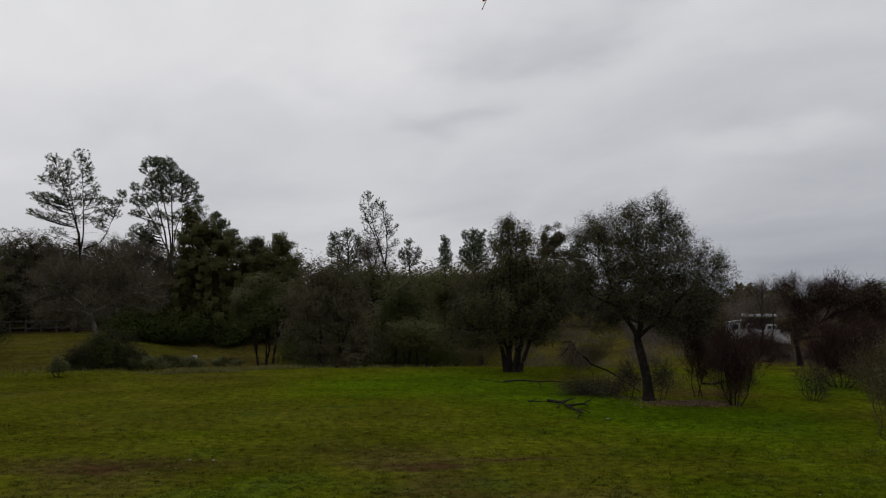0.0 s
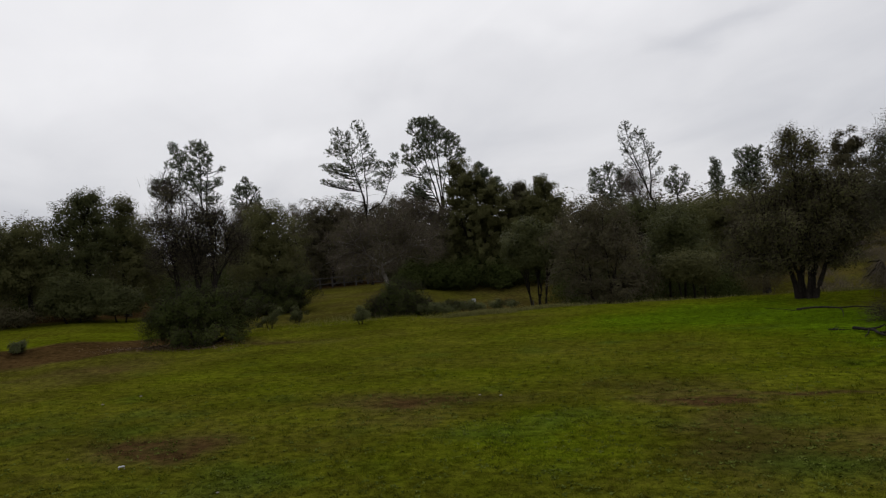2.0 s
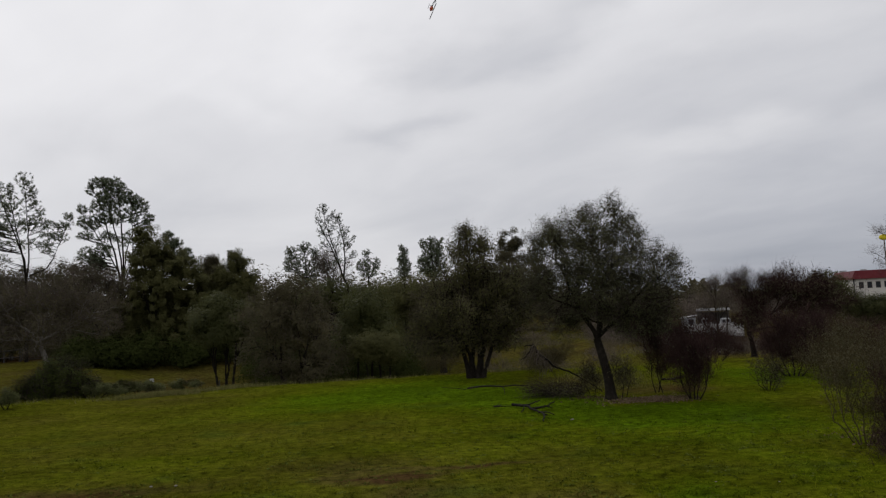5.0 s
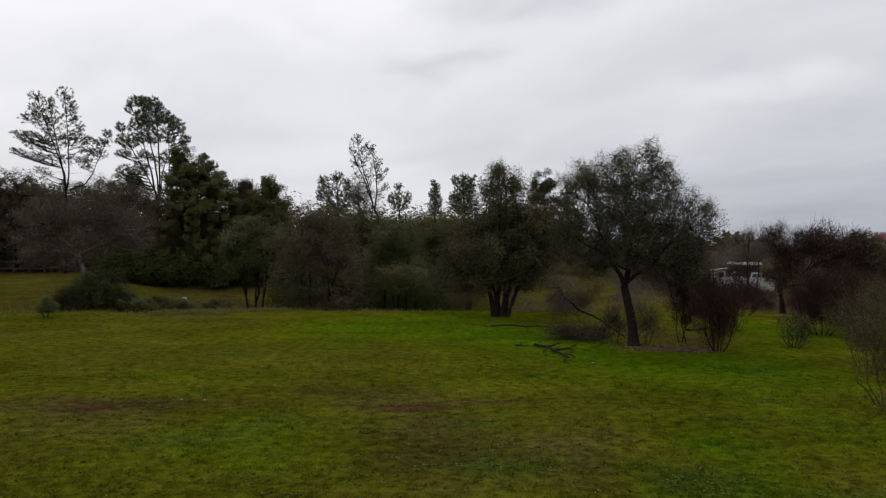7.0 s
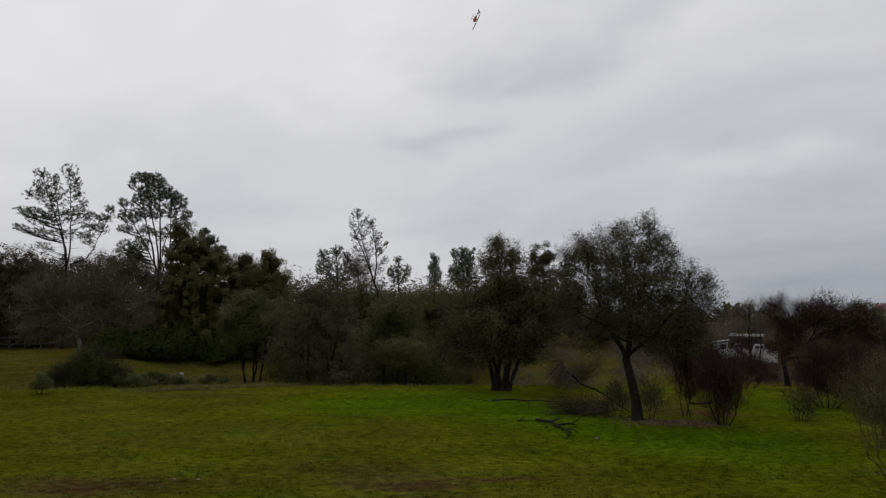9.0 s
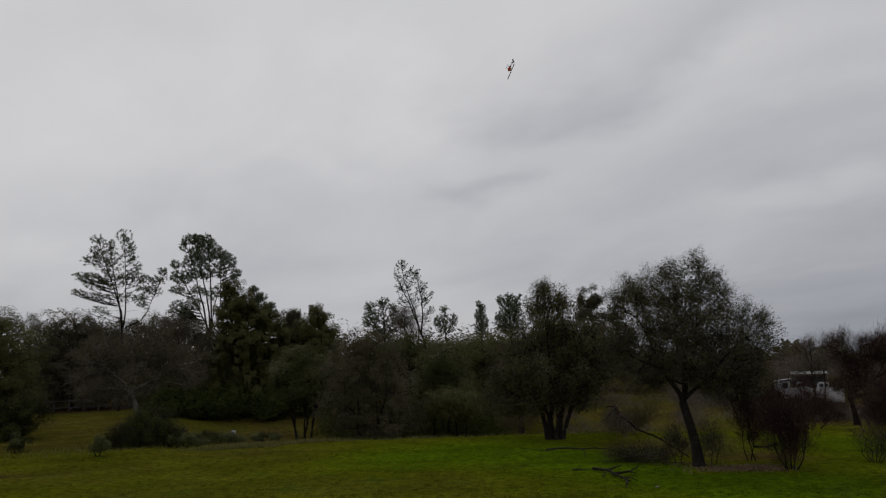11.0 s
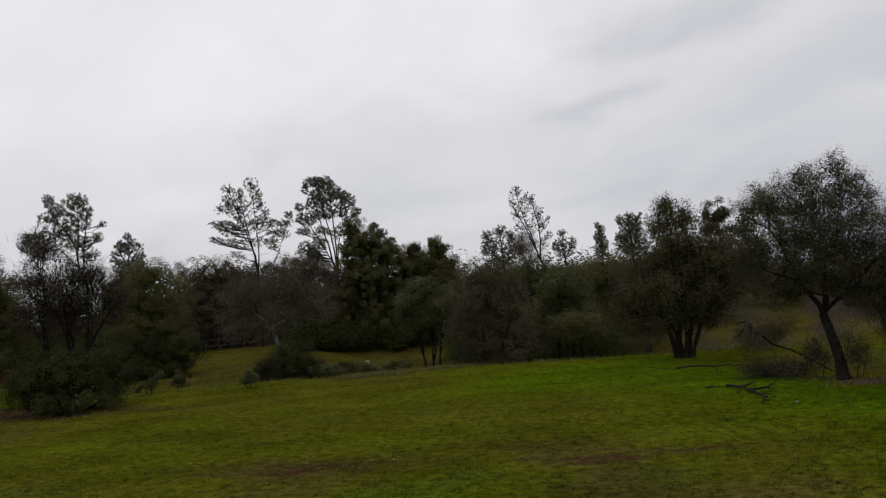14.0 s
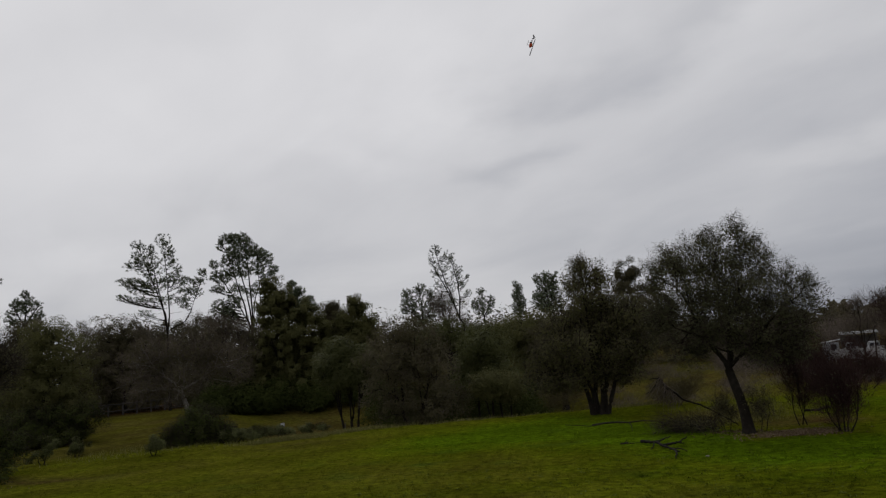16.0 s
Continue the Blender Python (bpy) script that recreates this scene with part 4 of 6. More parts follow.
live_oak(-14.0, 38, [(-0.24, -0.42, 0.07), (0.0, 0.06, 0.08), (0.24, 0.42, 0.07)], 1.5, [(-0.3, 5.26, 0.79, 0.49), (-0.56, 4.31, 1.34, 0.91), (0.59, 4.4, 1.09, 1.03), (-0.02, 3.58, 1.52, 0.61)], 34, leaves=8000)
dull_oak(-9.0, 35, [(-0.17, -0.5, 0.1), (0.17, 0.45, 0.1)], 1.33, [(-0.18, 5.19, 1.54, 0.78), (-0.17, 3.95, 2.38, 1.34), (0.93, 2.58, 2.1, 1.54), (-1.23, 2.29, 1.54, 1.54), (0.67, 1.47, 2.24, 0.89)], 35)
live_oak(-3.4, 38, [(-0.18, -0.24, 0.06), (0.3, 0.49, 0.06)], 1.82, [(0.26, 4.55, 1.46, 1.21), (0.88, 3.04, 1.52, 1.21), (-0.63, 3.03, 1.21, 1.37)], 36, leaves=7000)
live_oak(-2.2, 36, [(-0.4, -0.58, 0.04), (0.06, 0.06, 0.05), (0.46, 0.58, 0.04)], 1.40, [(-0.45, 2.4, 1.01, 0.69), (0.41, 2.27, 0.92, 0.75)], 37, leaves=4500)
live_oak(-5.7, 50, [(0.0, 0.0, 0.15)], 2.96, [(-0.43, 4.54, 2.4, 1.2), (1.94, 4.17, 2.4, 1.36), (4.75, 3.81, 2.0, 1.36)], 38, leaves=8000)
live_oak(0.3, 46, [(0.0, 0.0, 0.15)], 3.33, [(0.14, 4.81, 2.2, 1.47), (1.08, 2.98, 2.2, 1.84)], 39, leaves=8000)
dull_oak(9.1, 58, [(0.0, 0.0, 0.15)], 1.2, [(-0.17, 7.9, 0.6, 0.6), (-0.96, 7.25, 0.46, 0.46), (0.26, 6.95, 0.74, 0.65), (-0.34, 5.71, 1.48, 1.11), (0.7, 3.76, 2.09, 1.67), (-0.88, 3.96, 1.85, 1.67), (0.3, 1.93, 2.32, 1.3), (1.56, 5.29, 1.3, 1.2), (1.82, 3.56, 1.85, 1.58), (2.62, 1.77, 1.85, 1.39), (-1.95, 1.63, 2.09, 1.39), (-0.29, 7.35, 1.02, 0.93), (-0.94, 6.34, 1.11, 0.83)], 40, leaves=46000)
dull_oak(3.0, 45, [(0.0, 0.0, 0.15)], 3.51, [(-0.04, 3.87, 2.16, 1.8), (-1.09, 1.7, 1.8, 1.08)], 41)
# the left-hand wood
bare_oak(-25.5, 37, [(0.05, -0.61, 0.12)], 2.40, [(-0.51, 4.0, 1.36, 0.89), (-2.05, 4.06, 1.24, 0.95), (0.59, 3.91, 1.42, 1.06), (-1.07, 2.78, 2.36, 1.06), (1.24, 3.12, 1.36, 1.0), (-2.12, 2.49, 1.18, 0.89)], 51)
bare_oak(-22.4, 54, [(0.0, -0.17, 0.12)], 1.78, [(-1.12, 5.63, 2.16, 1.29), (0.88, 4.98, 2.37, 2.16), (-0.21, 2.97, 2.59, 2.16)], 52, BARK)
live_oak(-35.2, 43, [(0.0, 0.0, 0.2)], 2.67, [(0.06, 5.52, 1.65, 0.82), (0.28, 4.33, 2.13, 1.37), (-0.15, 3.03, 2.58, 1.55), (0.73, 1.94, 1.89, 1.03), (-0.11, 1.68, 2.06, 1.03), (-1.29, 0.97, 1.72, 0.89)], 53, leaves=12000)
bare_oak(-31.7, 63, [(0.0, -0.3, 0.12)], 2.39, [(-0.24, 6.15, 2.42, 1.21), (1.89, 5.24, 2.26, 1.71), (0.29, 3.87, 3.02, 2.01)], 54)
crooked_oak(-40.9, 34, [(-0.3, -0.55, 0.09), (0.1, 0.1, 0.11), (0.3, 0.8, 0.08)], 1.7, [(-0.68, 6.38, 0.92, 0.71), (0.68, 5.27, 1.09, 0.65), (-1.15, 5.01, 0.81, 0.81), (-0.13, 4.3, 1.36, 1.09), (1.46, 4.3, 0.92, 0.92), (-0.92, 3.47, 0.98, 0.71), (0.51, 3.21, 1.2, 0.71), (2.04, 3.73, 0.65, 0.81)], 55)
live_oak(-48.1, 49, [(0.0, 0.0, 0.2)], 3.31, [(0.24, 7.26, 1.25, 0.86), (-0.47, 6.06, 1.76, 1.57), (1.04, 5.26, 2.04, 1.88), (-0.35, 3.61, 2.74, 1.76)], 56, leaves=9500)
live_oak(-51.7, 49, [(0.0, 0.0, 0.14)], 2.08, [(-0.4, 5.4, 1.88, 0.94), (0.08, 4.0, 2.35, 1.64), (-0.88, 2.74, 2.74, 1.57)], 57, leaves=9000)
live_oak(-55.8, 49, [(0.0, 0.0, 0.16)], 3.10, [(0.6, 5.22, 2.35, 1.57), (-0.05, 3.64, 3.14, 1.96)], 58, leaves=8000)
live_oak(-45.6, 49, [(0.0, 0.0, 0.15)], 3.48, [(0.17, 6.8, 0.86, 0.86), (0.5, 4.8, 1.64, 1.96), (1.01, 2.96, 1.96, 1.76)], 59, leaves=7000)
live_oak(-49.2, 46, [(-0.30, -0.50, 0.05), (0.30, 0.50, 0.05)], 0.4, [(-0.16, 1.87, 1.25, 1.1), (1.12, 1.5, 1.25, 0.96), (-0.79, 1.13, 1.1, 0.59), (0.48, 0.82, 1.69, 0.51)], 60, leaves=6000)
bare_oak(-28.1, 64, [(0.0, 0.0, 0.12)], 2.55, [(0.44, 5.33, 2.81, 1.53), (-0.72, 3.64, 3.07, 1.53)], 61)
live_oak(-46.1, 45, [(-0.20, -0.30, 0.05), (0.20, 0.30, 0.05)], 0.3, [(-0.19, 1.42, 0.93, 0.79), (0.54, 1.21, 0.72, 0.65), (-0.08, 0.85, 1.08, 0.29)], 62, leaves=4000)
dull_oak(-36.7, 57, [(0.0, 0.0, 0.13)], 2.64, [(0.41, 5.84, 1.64, 1.46), (0.06, 4.19, 2.28, 2.0), (0.55, 2.38, 2.28, 1.37)], 66)
live_oak(-20.3, 55, [(0.0, 0.0, 0.18)], 1.73, [(-0.03, 2.55, 2.41, 2.2), (-0.39, 0.91, 3.08, 1.54)], 63, leaves=7000)
dull_oak(-30.2, 62, [(0.0, 0.0, 0.15)], 1.31, [(-0.21, 5.76, 2.97, 1.98), (-0.74, 3.42, 3.47, 2.72), (1.82, 5.2, 2.48, 2.23)], 64)
dull_oak(-24.5, 62, [(0.0, 0.0, 0.15)], 1.45, [(0.17, 5.84, 2.97, 1.88), (-1.23, 4.99, 2.97, 2.23), (2.02, 5.09, 1.98, 1.98), (-0.01, 1.0, 2.97, 1.49)], 65)
# trees off to the right
dull_oak(39.1, 56, [(0.0, 0.0, 0.15)], 2.75, [(-0.55, 4.65, 1.52, 1.79), (0.59, 4.28, 1.79, 2.68), (-1.01, 2.92, 1.79, 1.52)], 77)
dull_oak(42.9, 54, [(0.0, 0.0, 0.15)], 2.77, [(-0.93, 4.52, 2.16, 2.16), (0.23, 3.83, 2.59, 3.02)], 78)
dark_tree(26.6, 42, [(0.0, -0.2, 0.13), (-0.07, -1.34, 0.05)], 1.44, [(1.5, 4.29, 1.27, 0.74), (0.49, 3.5, 1.61, 1.14), (2.24, 3.36, 1.51, 1.14), (3.52, 3.22, 1.14, 1.14), (0.06, 2.39, 1.41, 1.14), (2.55, 1.97, 2.01, 1.21)], 71)
live_oak(31.6, 60, [(0.0, 0.0, 0.2)], 3.57, [(-0.05, 4.97, 1.53, 1.25), (0.68, 3.8, 1.63, 1.63), (-0.83, 3.56, 1.63, 1.63)], 72, leaves=6500)
bare_tree(36.9, 60, [(0.0, -0.19, 0.12)], 5.35, [(-0.01, 8.67, 1.82, 1.44), (-1.08, 7.44, 1.82, 1.44), (-1.9, 7.37, 1.05, 0.96), (0.91, 7.0, 1.44, 1.68), (-0.33, 5.97, 2.16, 1.2)], 73)
bare_tree(39.6, 58, [(0.0, 0.09, 0.12)], 4.81, [(-0.28, 7.94, 1.3, 1.39), (0.24, 6.37, 1.62, 1.85)], 74)
bare_tree(24.2, 62, [(0.0, 0.0, 0.09)], 2.2, [(0.11, 5.69, 1.49, 0.69), (-0.56, 5.04, 1.09, 0.69), (0.86, 4.99, 1.09, 0.69), (0.07, 4.21, 1.68, 0.79)], 75)
bare_tree(24.8, 75, [(0.0, 0.12, 0.06)], 4.25, [(0.5, 5.4, 1.44, 1.08)], 76)
bare_tree(-5.6, 54, [(0.0, 0.0, 0.08)], 4.6, [(-0.17, 6.46, 0.78, 0.78), (0.51, 5.96, 0.9, 0.9), (-0.9, 5.8, 0.65, 1.01), (-0.11, 5.08, 1.29, 0.68)], 79)
# shrubs and brush
toyon(-40.8, 29.5, [(-0.47, -1.06, 0.05), (-0.19, -0.28, 0.06), (0.14, 0.33, 0.06), (0.47, 1.13, 0.05)], 0.4, [(0.03, 1.37, 1.41, 0.8), (-1.03, 1.18, 1.04, 0.8), (1.38, 0.94, 0.99, 0.8), (0.06, 0.47, 2.17, 0.42), (0.79, 1.64, 0.9, 0.52), (-0.36, 1.81, 0.8, 0.47)], 101, leaves=15000)
toyon(-25.4, 33, [(-0.21, -0.58, 0.04), (0.0, 0.11, 0.04), (0.24, 0.69, 0.04)], 0.18, [(0.07, 0.76, 1.16, 0.74), (-0.49, 0.38, 0.9, 0.47), (0.9, 0.28, 0.79, 0.47)], 102, leaves=6500)
toyon(-34.8, 41, [(-0.39, -0.98, 0.05), (-0.1, -0.2, 0.05), (0.16, 0.39, 0.05), (0.46, 1.18, 0.05)], 0.47, [(-0.6, 1.1, 1.51, 0.98), (0.97, 1.14, 1.44, 0.92), (-1.39, 0.8, 1.18, 0.66), (0.28, 0.44, 1.64, 0.46)], 133, leaves=9500)
sage(-28.4, 30.5, [(-0.05, -0.15, 0.02), (0.02, 0.1, 0.02)], 0.18, [(0.03, 0.42, 0.34, 0.32)], 103)
sage(-35.5, 33, [(-0.05, -0.16, 0.02), (0.05, 0.16, 0.02)], 0.35, [(0.14, 0.64, 0.53, 0.37), (-0.18, 0.37, 0.42, 0.24)], 104)
sage(-33.4, 35, [(-0.06, -0.11, 0.02), (0.06, 0.14, 0.02)], 0.38, [(-0.01, 0.46, 0.5, 0.31)], 105)
sage(-22.4, 33, [(-0.11, -0.26, 0.02), (0.08, 0.26, 0.02)], 0.15, [(-0.1, 0.32, 0.63, 0.29), (0.69, 0.23, 0.69, 0.32)], 106)
sage(-19.7, 33, [(-0.05, -0.26, 0.02), (0.08, 0.26, 0.02)], 0.25, [(-0.02, 0.44, 0.58, 0.24)], 107)
sage(-16.9, 32.5, [(-0.2, -0.4, 0.02), (0.0, 0.0, 0.02), (0.2, 0.4, 0.02)], 0.15, [(-0.25, 0.46, 0.47, 0.18), (0.27, 0.44, 0.36, 0.16)], 143)
sage(-20.3, 32, [(-0.2, -0.4, 0.02), (0.0, 0.0, 0.02), (0.2, 0.4, 0.02)], 0.15, [(-0.31, 0.37, 0.61, 0.26), (0.37, 0.34, 0.56, 0.2), (0.9, 0.27, 0.36, 0.15)], 142)
sage(-23.0, 32, [(-0.2, -0.4, 0.02), (0.0, 0.0, 0.02), (0.2, 0.4, 0.02)], 0.15, [(-0.35, 0.36, 0.56, 0.31), (0.3, 0.33, 0.61, 0.28), (0.86, 0.26, 0.51, 0.23)], 141)
sage(-52.7, 33, [(-0.05, -0.11, 0.02), (0.05, 0.13, 0.02)], 0.15, [(0.01, 0.15, 0.4, 0.37)], 108)
sage(-22.0, 34, [(-0.05, -0.27, 0.02), (0.08, 0.27, 0.02)], 0.25, [(-0.35, 0.44, 0.81, 0.33), (0.7, 0.29, 0.71, 0.27)], 109)
red_shrub(22.2, 21.5, [(-0.12, -0.3, 0.02), (-0.07, -0.14, 0.022), (0.0, 0.03, 0.022), (0.06, 0.17, 0.02), (0.12, 0.32, 0.02)], 0.4, [(-0.23, 1.28, 0.34, 0.55), (0.17, 1.15, 0.33, 0.58), (-0.01, 0.61, 0.31, 0.41)], 111, tips=480)
red_shrub(19.7, 23, [(0.1, 0.0, 0.02), (-0.04, 0.06, 0.018), (-0.1, -0.2, 0.018)], 0.4, [(0.02, 1.31, 0.44, 0.73), (-0.25, 1.98, 0.51, 0.55), (0.2, 0.81, 0.29, 0.4)], 112, tips=380)
sapling_shrub(27.4, 23.4, [(-0.10, -0.30, 0.012), (-0.06, -0.18, 0.012), (-0.02, -0.06, 0.012), (0.02, 0.06, 0.012), (0.06, 0.18, 0.012), (0.10, 0.30, 0.012)], 0.3, [(-0.01, 0.49, 0.37, 0.45), (-0.11, 0.75, 0.26, 0.22), (0.15, 0.71, 0.26, 0.22)], 113)
red_shrub(29.1, 27, [(-0.20, -0.60, 0.02), (-0.10, -0.30, 0.02), (0.00, 0.00, 0.02), (0.10, 0.30, 0.02), (0.20, 0.60, 0.02)], 0.45, [(-0.39, 1.31, 0.65, 0.73), (0.26, 1.53, 0.86, 0.82), (0.9, 1.45, 0.73, 0.69), (0.09, 0.52, 0.69, 0.47)], 114, tips=640)
pale_shrub(33.2, 15.6, [(-0.14, -0.50, 0.014), (-0.09, -0.33, 0.014), (-0.05, -0.17, 0.014), (0.00, 0.00, 0.014), (0.05, 0.17, 0.014), (0.09, 0.33, 0.014), (0.14, 0.50, 0.014)], 0.45, [(-0.23, 1.37, 0.42, 0.5), (0.28, 1.57, 0.56, 0.5), (0.09, 0.94, 0.62, 0.5), (0.58, 1.14, 0.5, 0.5), (0.04, 0.49, 0.37, 0.37)], 115, tips=380)
red_shrub(36.1, 15, [(-0.14, -0.40, 0.016), (-0.07, -0.20, 0.016), (0.00, 0.00, 0.016), (0.07, 0.20, 0.016), (0.14, 0.40, 0.016)], 0.4, [(-0.11, 0.87, 0.48, 0.55), (0.26, 1.21, 0.53, 0.6), (-0.0, 0.35, 0.43, 0.36)], 116, tips=420)
red_shrub(38.2, 14.2, [(-0.14, -0.40, 0.018), (-0.07, -0.20, 0.018), (0.00, 0.00, 0.018), (0.07, 0.20, 0.018), (0.14, 0.40, 0.018)], 0.5, [(-0.02, 1.03, 0.52, 0.64), (0.22, 1.35, 0.5, 0.68), (-0.01, 0.35, 0.48, 0.39)], 117, tips=460)
red_shrub(41.2, 13.6, [(-0.09, -0.33, 0.02), (0.0, 0.02, 0.02), (0.09, 0.33, 0.02)], 0.55, [(-0.1, 1.27, 0.65, 0.87), (0.2, 1.03, 0.65, 0.87), (-0.08, 0.26, 0.54, 0.33)], 118, tips=560)
pale_shrub(35.3, 24, [(-0.12, -0.5, 0.02), (0.0, 0.04, 0.02), (0.15, 0.54, 0.02)], 0.76, [(-0.85, 1.32, 0.84, 0.65), (-0.01, 1.27, 0.96, 0.65), (0.72, 1.17, 0.88, 0.65)], 119, tips=380)
red_shrub(32.4, 30, [(-0.14, -0.62, 0.02), (0.0, 0.05, 0.02), (0.19, 0.67, 0.02)], 0.59, [(-0.21, 1.23, 1.05, 0.67), (0.57, 1.15, 0.96, 0.58)], 120)
pale_shrub(38.4, 30, [(-0.14, -0.62, 0.02), (0.0, 0.05, 0.02), (0.19, 0.67, 0.02)], 0.74, [(-0.19, 1.04, 1.1, 0.62), (0.68, 0.98, 1.2, 0.72)], 121)
red_shrub(24.0, 34, [(-0.16, -0.6, 0.02), (0.16, 0.6, 0.02)], 0.45, [(-0.26, 0.83, 0.81, 0.6), (0.49, 0.72, 0.81, 0.49)], 122)
red_shrub(22.9, 26, [(-0.3, -0.6, 0.02), (-0.1, -0.2, 0.02), (0.12, 0.2, 0.02)], 0.4, [(0.09, 1.58, 0.75, 0.58), (-0.75, 1.53, 0.66, 0.75), (-0.38, 0.98, 0.62, 0.42)], 123, tips=460)
low_bush(12.2, 22.4, [(-0.11, -0.4, 0.02), (0.07, 0.25, 0.02)], 0.1, [(0.14, 0.11, 0.47, 0.21), (-0.51, 0.16, 0.47, 0.13), (0.48, 0.04, 0.25, 0.16), (-0.25, -0.02, 0.54, 0.13)], 131)
pale_shrub(32.0, 19.5, [(-0.12, -0.35, 0.013), (-0.04, -0.12, 0.013), (0.04, 0.12, 0.013), (0.12, 0.35, 0.013)], 0.5, [(-0.4, 1.33, 0.44, 0.5), (0.12, 1.63, 0.56, 0.44), (-0.13, 0.91, 0.41, 0.37)], 132, tips=240)
sapling_shrub(16.9, 21.8, [(-0.09, -0.31, 0.012), (0.0, 0.03, 0.012), (0.09, 0.28, 0.012)], 0.47, [(0.06, 0.72, 0.45, 0.45)], 124)
sapling_shrub(14.6, 22.4, [(-0.07, -0.21, 0.012), (0.05, 0.14, 0.012)], 0.42, [(-0.01, 0.63, 0.32, 0.39)], 125)
pale_shrub(2.6, 36, [(-0.17, -0.58, 0.02), (0.17, 0.58, 0.02)], 1.00, [(-0.01, 1.49, 1.04, 0.52)], 126)
pale_shrub(11.2, 30, [(-0.14, -0.48, 0.02), (0.14, 0.48, 0.02)], 0.33, [(-0.24, 0.56, 0.86, 0.53), (0.68, 0.7, 0.72, 0.53)], 127)
live_oak(34.5, 62, [(-0.3, -0.99, 0.08), (0.3, 0.99, 0.08)], 2.84, [(-1.12, 2.99, 1.49, 1.29), (0.07, 3.15, 1.78, 1.29), (1.53, 3.05, 2.08, 1.29), (3.11, 3.1, 2.18, 1.39)], 128, leaves=9000)
red_shrub(36.3, 45, [(-0.22, -0.93, 0.02), (0.29, 1.01, 0.02)], 1.10, [(-0.29, 1.24, 1.58, 0.43), (1.08, 1.14, 1.58, 0.5)], 129)



# ---------------------------------------------------------------- far woods
def far_woods():
    """The distant tree line and the back of the wood, as one belt of crowns."""
    rng = np.random.default_rng(77)
    cen, sizes = [], []
    for _ in range(260):
        a, d = rng.uniform(-75, 60), rng.uniform(220, 330)
        p = spot(a, d)
        h = rng.uniform(6, 10)
        m = 180
        c = np.array(p) + unit(rng, m) * (rng.random((m, 1)) ** 0.4) * [3.5, 3.5, h / 2] + [0, 0, h * 0.55]
        cen.append(c)
    c = np.concatenate(cen)
    me = leaf_mesh("far_woods", rng, c, 0.8, LEAF_DULL)
    tagged(new("far_woods", me), "hazy grey-green belt of distant trees", "woods", kind="stuff")


def thicket(name, label, material, seed, count, az0, az1, d0, d1, h0, h1, wide, leaves, size, twig=None):
    """Undergrowth nobody could count, as one object: low clumps strewn over a stretch of ground."""
    rng = np.random.default_rng(seed)
    cen, face = [], []
    for _ in range(count):
        p = spot(rng.uniform(az0, az1), math.sqrt(rng.uniform(d0 * d0, d1 * d1)))
        h = rng.uniform(h0, h1)
        w = wide * rng.uniform(0.7, 1.3)
        c = unit(rng, leaves) * (rng.random((leaves, 1)) ** 0.45) * [w, w, h / 2] * (1 + 0.2 * np.clip(rng.normal(size=(leaves, 1)), -2, 1))
        face.append(c / [w, w, h / 2] + [0, 0, 0.4])
        c[:, 2] = np.maximum(c[:, 2] + h * 0.5, 0.02)
        cen.append(c + np.array(p))
    c = np.concatenate(cen)
    if twig:
        d = unit(rng, len(c)) + [0, 0, 0.9]
        d /= np.linalg.norm(d, axis=1, keepdims=True)
        me = spike_mesh(name, rng, c, d, size, twig, material)
    else:
        me = leaf_mesh(name, rng, c, size, material, facing=np.concatenate(face))
    return tagged(new(name, me), label, "undergrowth", kind="stuff")


far_woods()
thicket("back_wood", "dim olive trees at the back of the wood", LEAF_DULL, 78, 130, -68, -18, 64, 80, 5.4, 8.2, 2.0, 560, 0.17)
thicket("back_wood", "dim olive trees at the back of the wood", LEAF_DULL, 84, 90, -18, 8, 60, 76, 4.6, 6.6, 2.0, 520, 0.17)
# next four: the toyon's dark leaf colour stands in for shade under the trees
thicket("undergrowth", "undergrowth below the wood, leaves coloured dark for tree shade", LEAF_TOYON, 79, 80, -12.5, 1, 38, 49, 1.4, 3.6, 1.1, 520, 0.065)
thicket("undergrowth", "undergrowth along the wood's edge, leaves coloured dark for tree shade", LEAF_TOYON, 80, 8, -12, -1, 36, 40, 0.9, 2.0, 0.9, 600, 0.06)
thicket("undergrowth", "undergrowth in the hollow of the wood, shade put into its colour", LEAF_TOYON, 91, 120, -24.5, -11.5, 50.5, 57, 0.9, 2.9, 1.2, 560, 0.08)
thicket("undergrowth", "undergrowth behind the knoll, shade put into its colour", LEAF_TOYON, 81, 100, -68, -36, 50, 60, 1.2, 3.4, 1.2, 400, 0.09)
thicket("undergrowth", "dim undergrowth by the fence", LEAF_DULL, 85, 60, -40, -18, 61, 67, 1.0, 2.6, 1.2, 560, 0.085)
thicket("brush_thicket", "bare reddish-brown brush on the slope", TWIG_RED, 82, 90, 27, 50, 33, 48, 0.9, 2.0, 0.9, 420, 0.4, 0.011)
thicket("brush_thicket", "bare grey brush on the far slope", TWIG, 83, 110, 15, 50, 48, 82, 0.5, 1.2, 1.6, 380, 0.5, 0.02)
thicket("brush_thicket", "pale bare brush on the slope", TWIG_PALE, 86, 60, 29, 50, 24, 36, 0.5, 1.2, 0.8, 420, 0.4, 0.009)
thicket("brush_thicket", "low pale twiggy brush on the grassy rise", TWIG, 87, 90, 5, 21, 33, 62, 0.4, 1.1, 0.9, 320, 0.4, 0.012)
thicket("brush_thicket", "dead brown twigs and leaves under the brush", TWIG_RED, 92, 46, 34.2, 44, 13.4, 15.8, 0.15, 0.75, 0.34, 420, 0.18, 0.006)
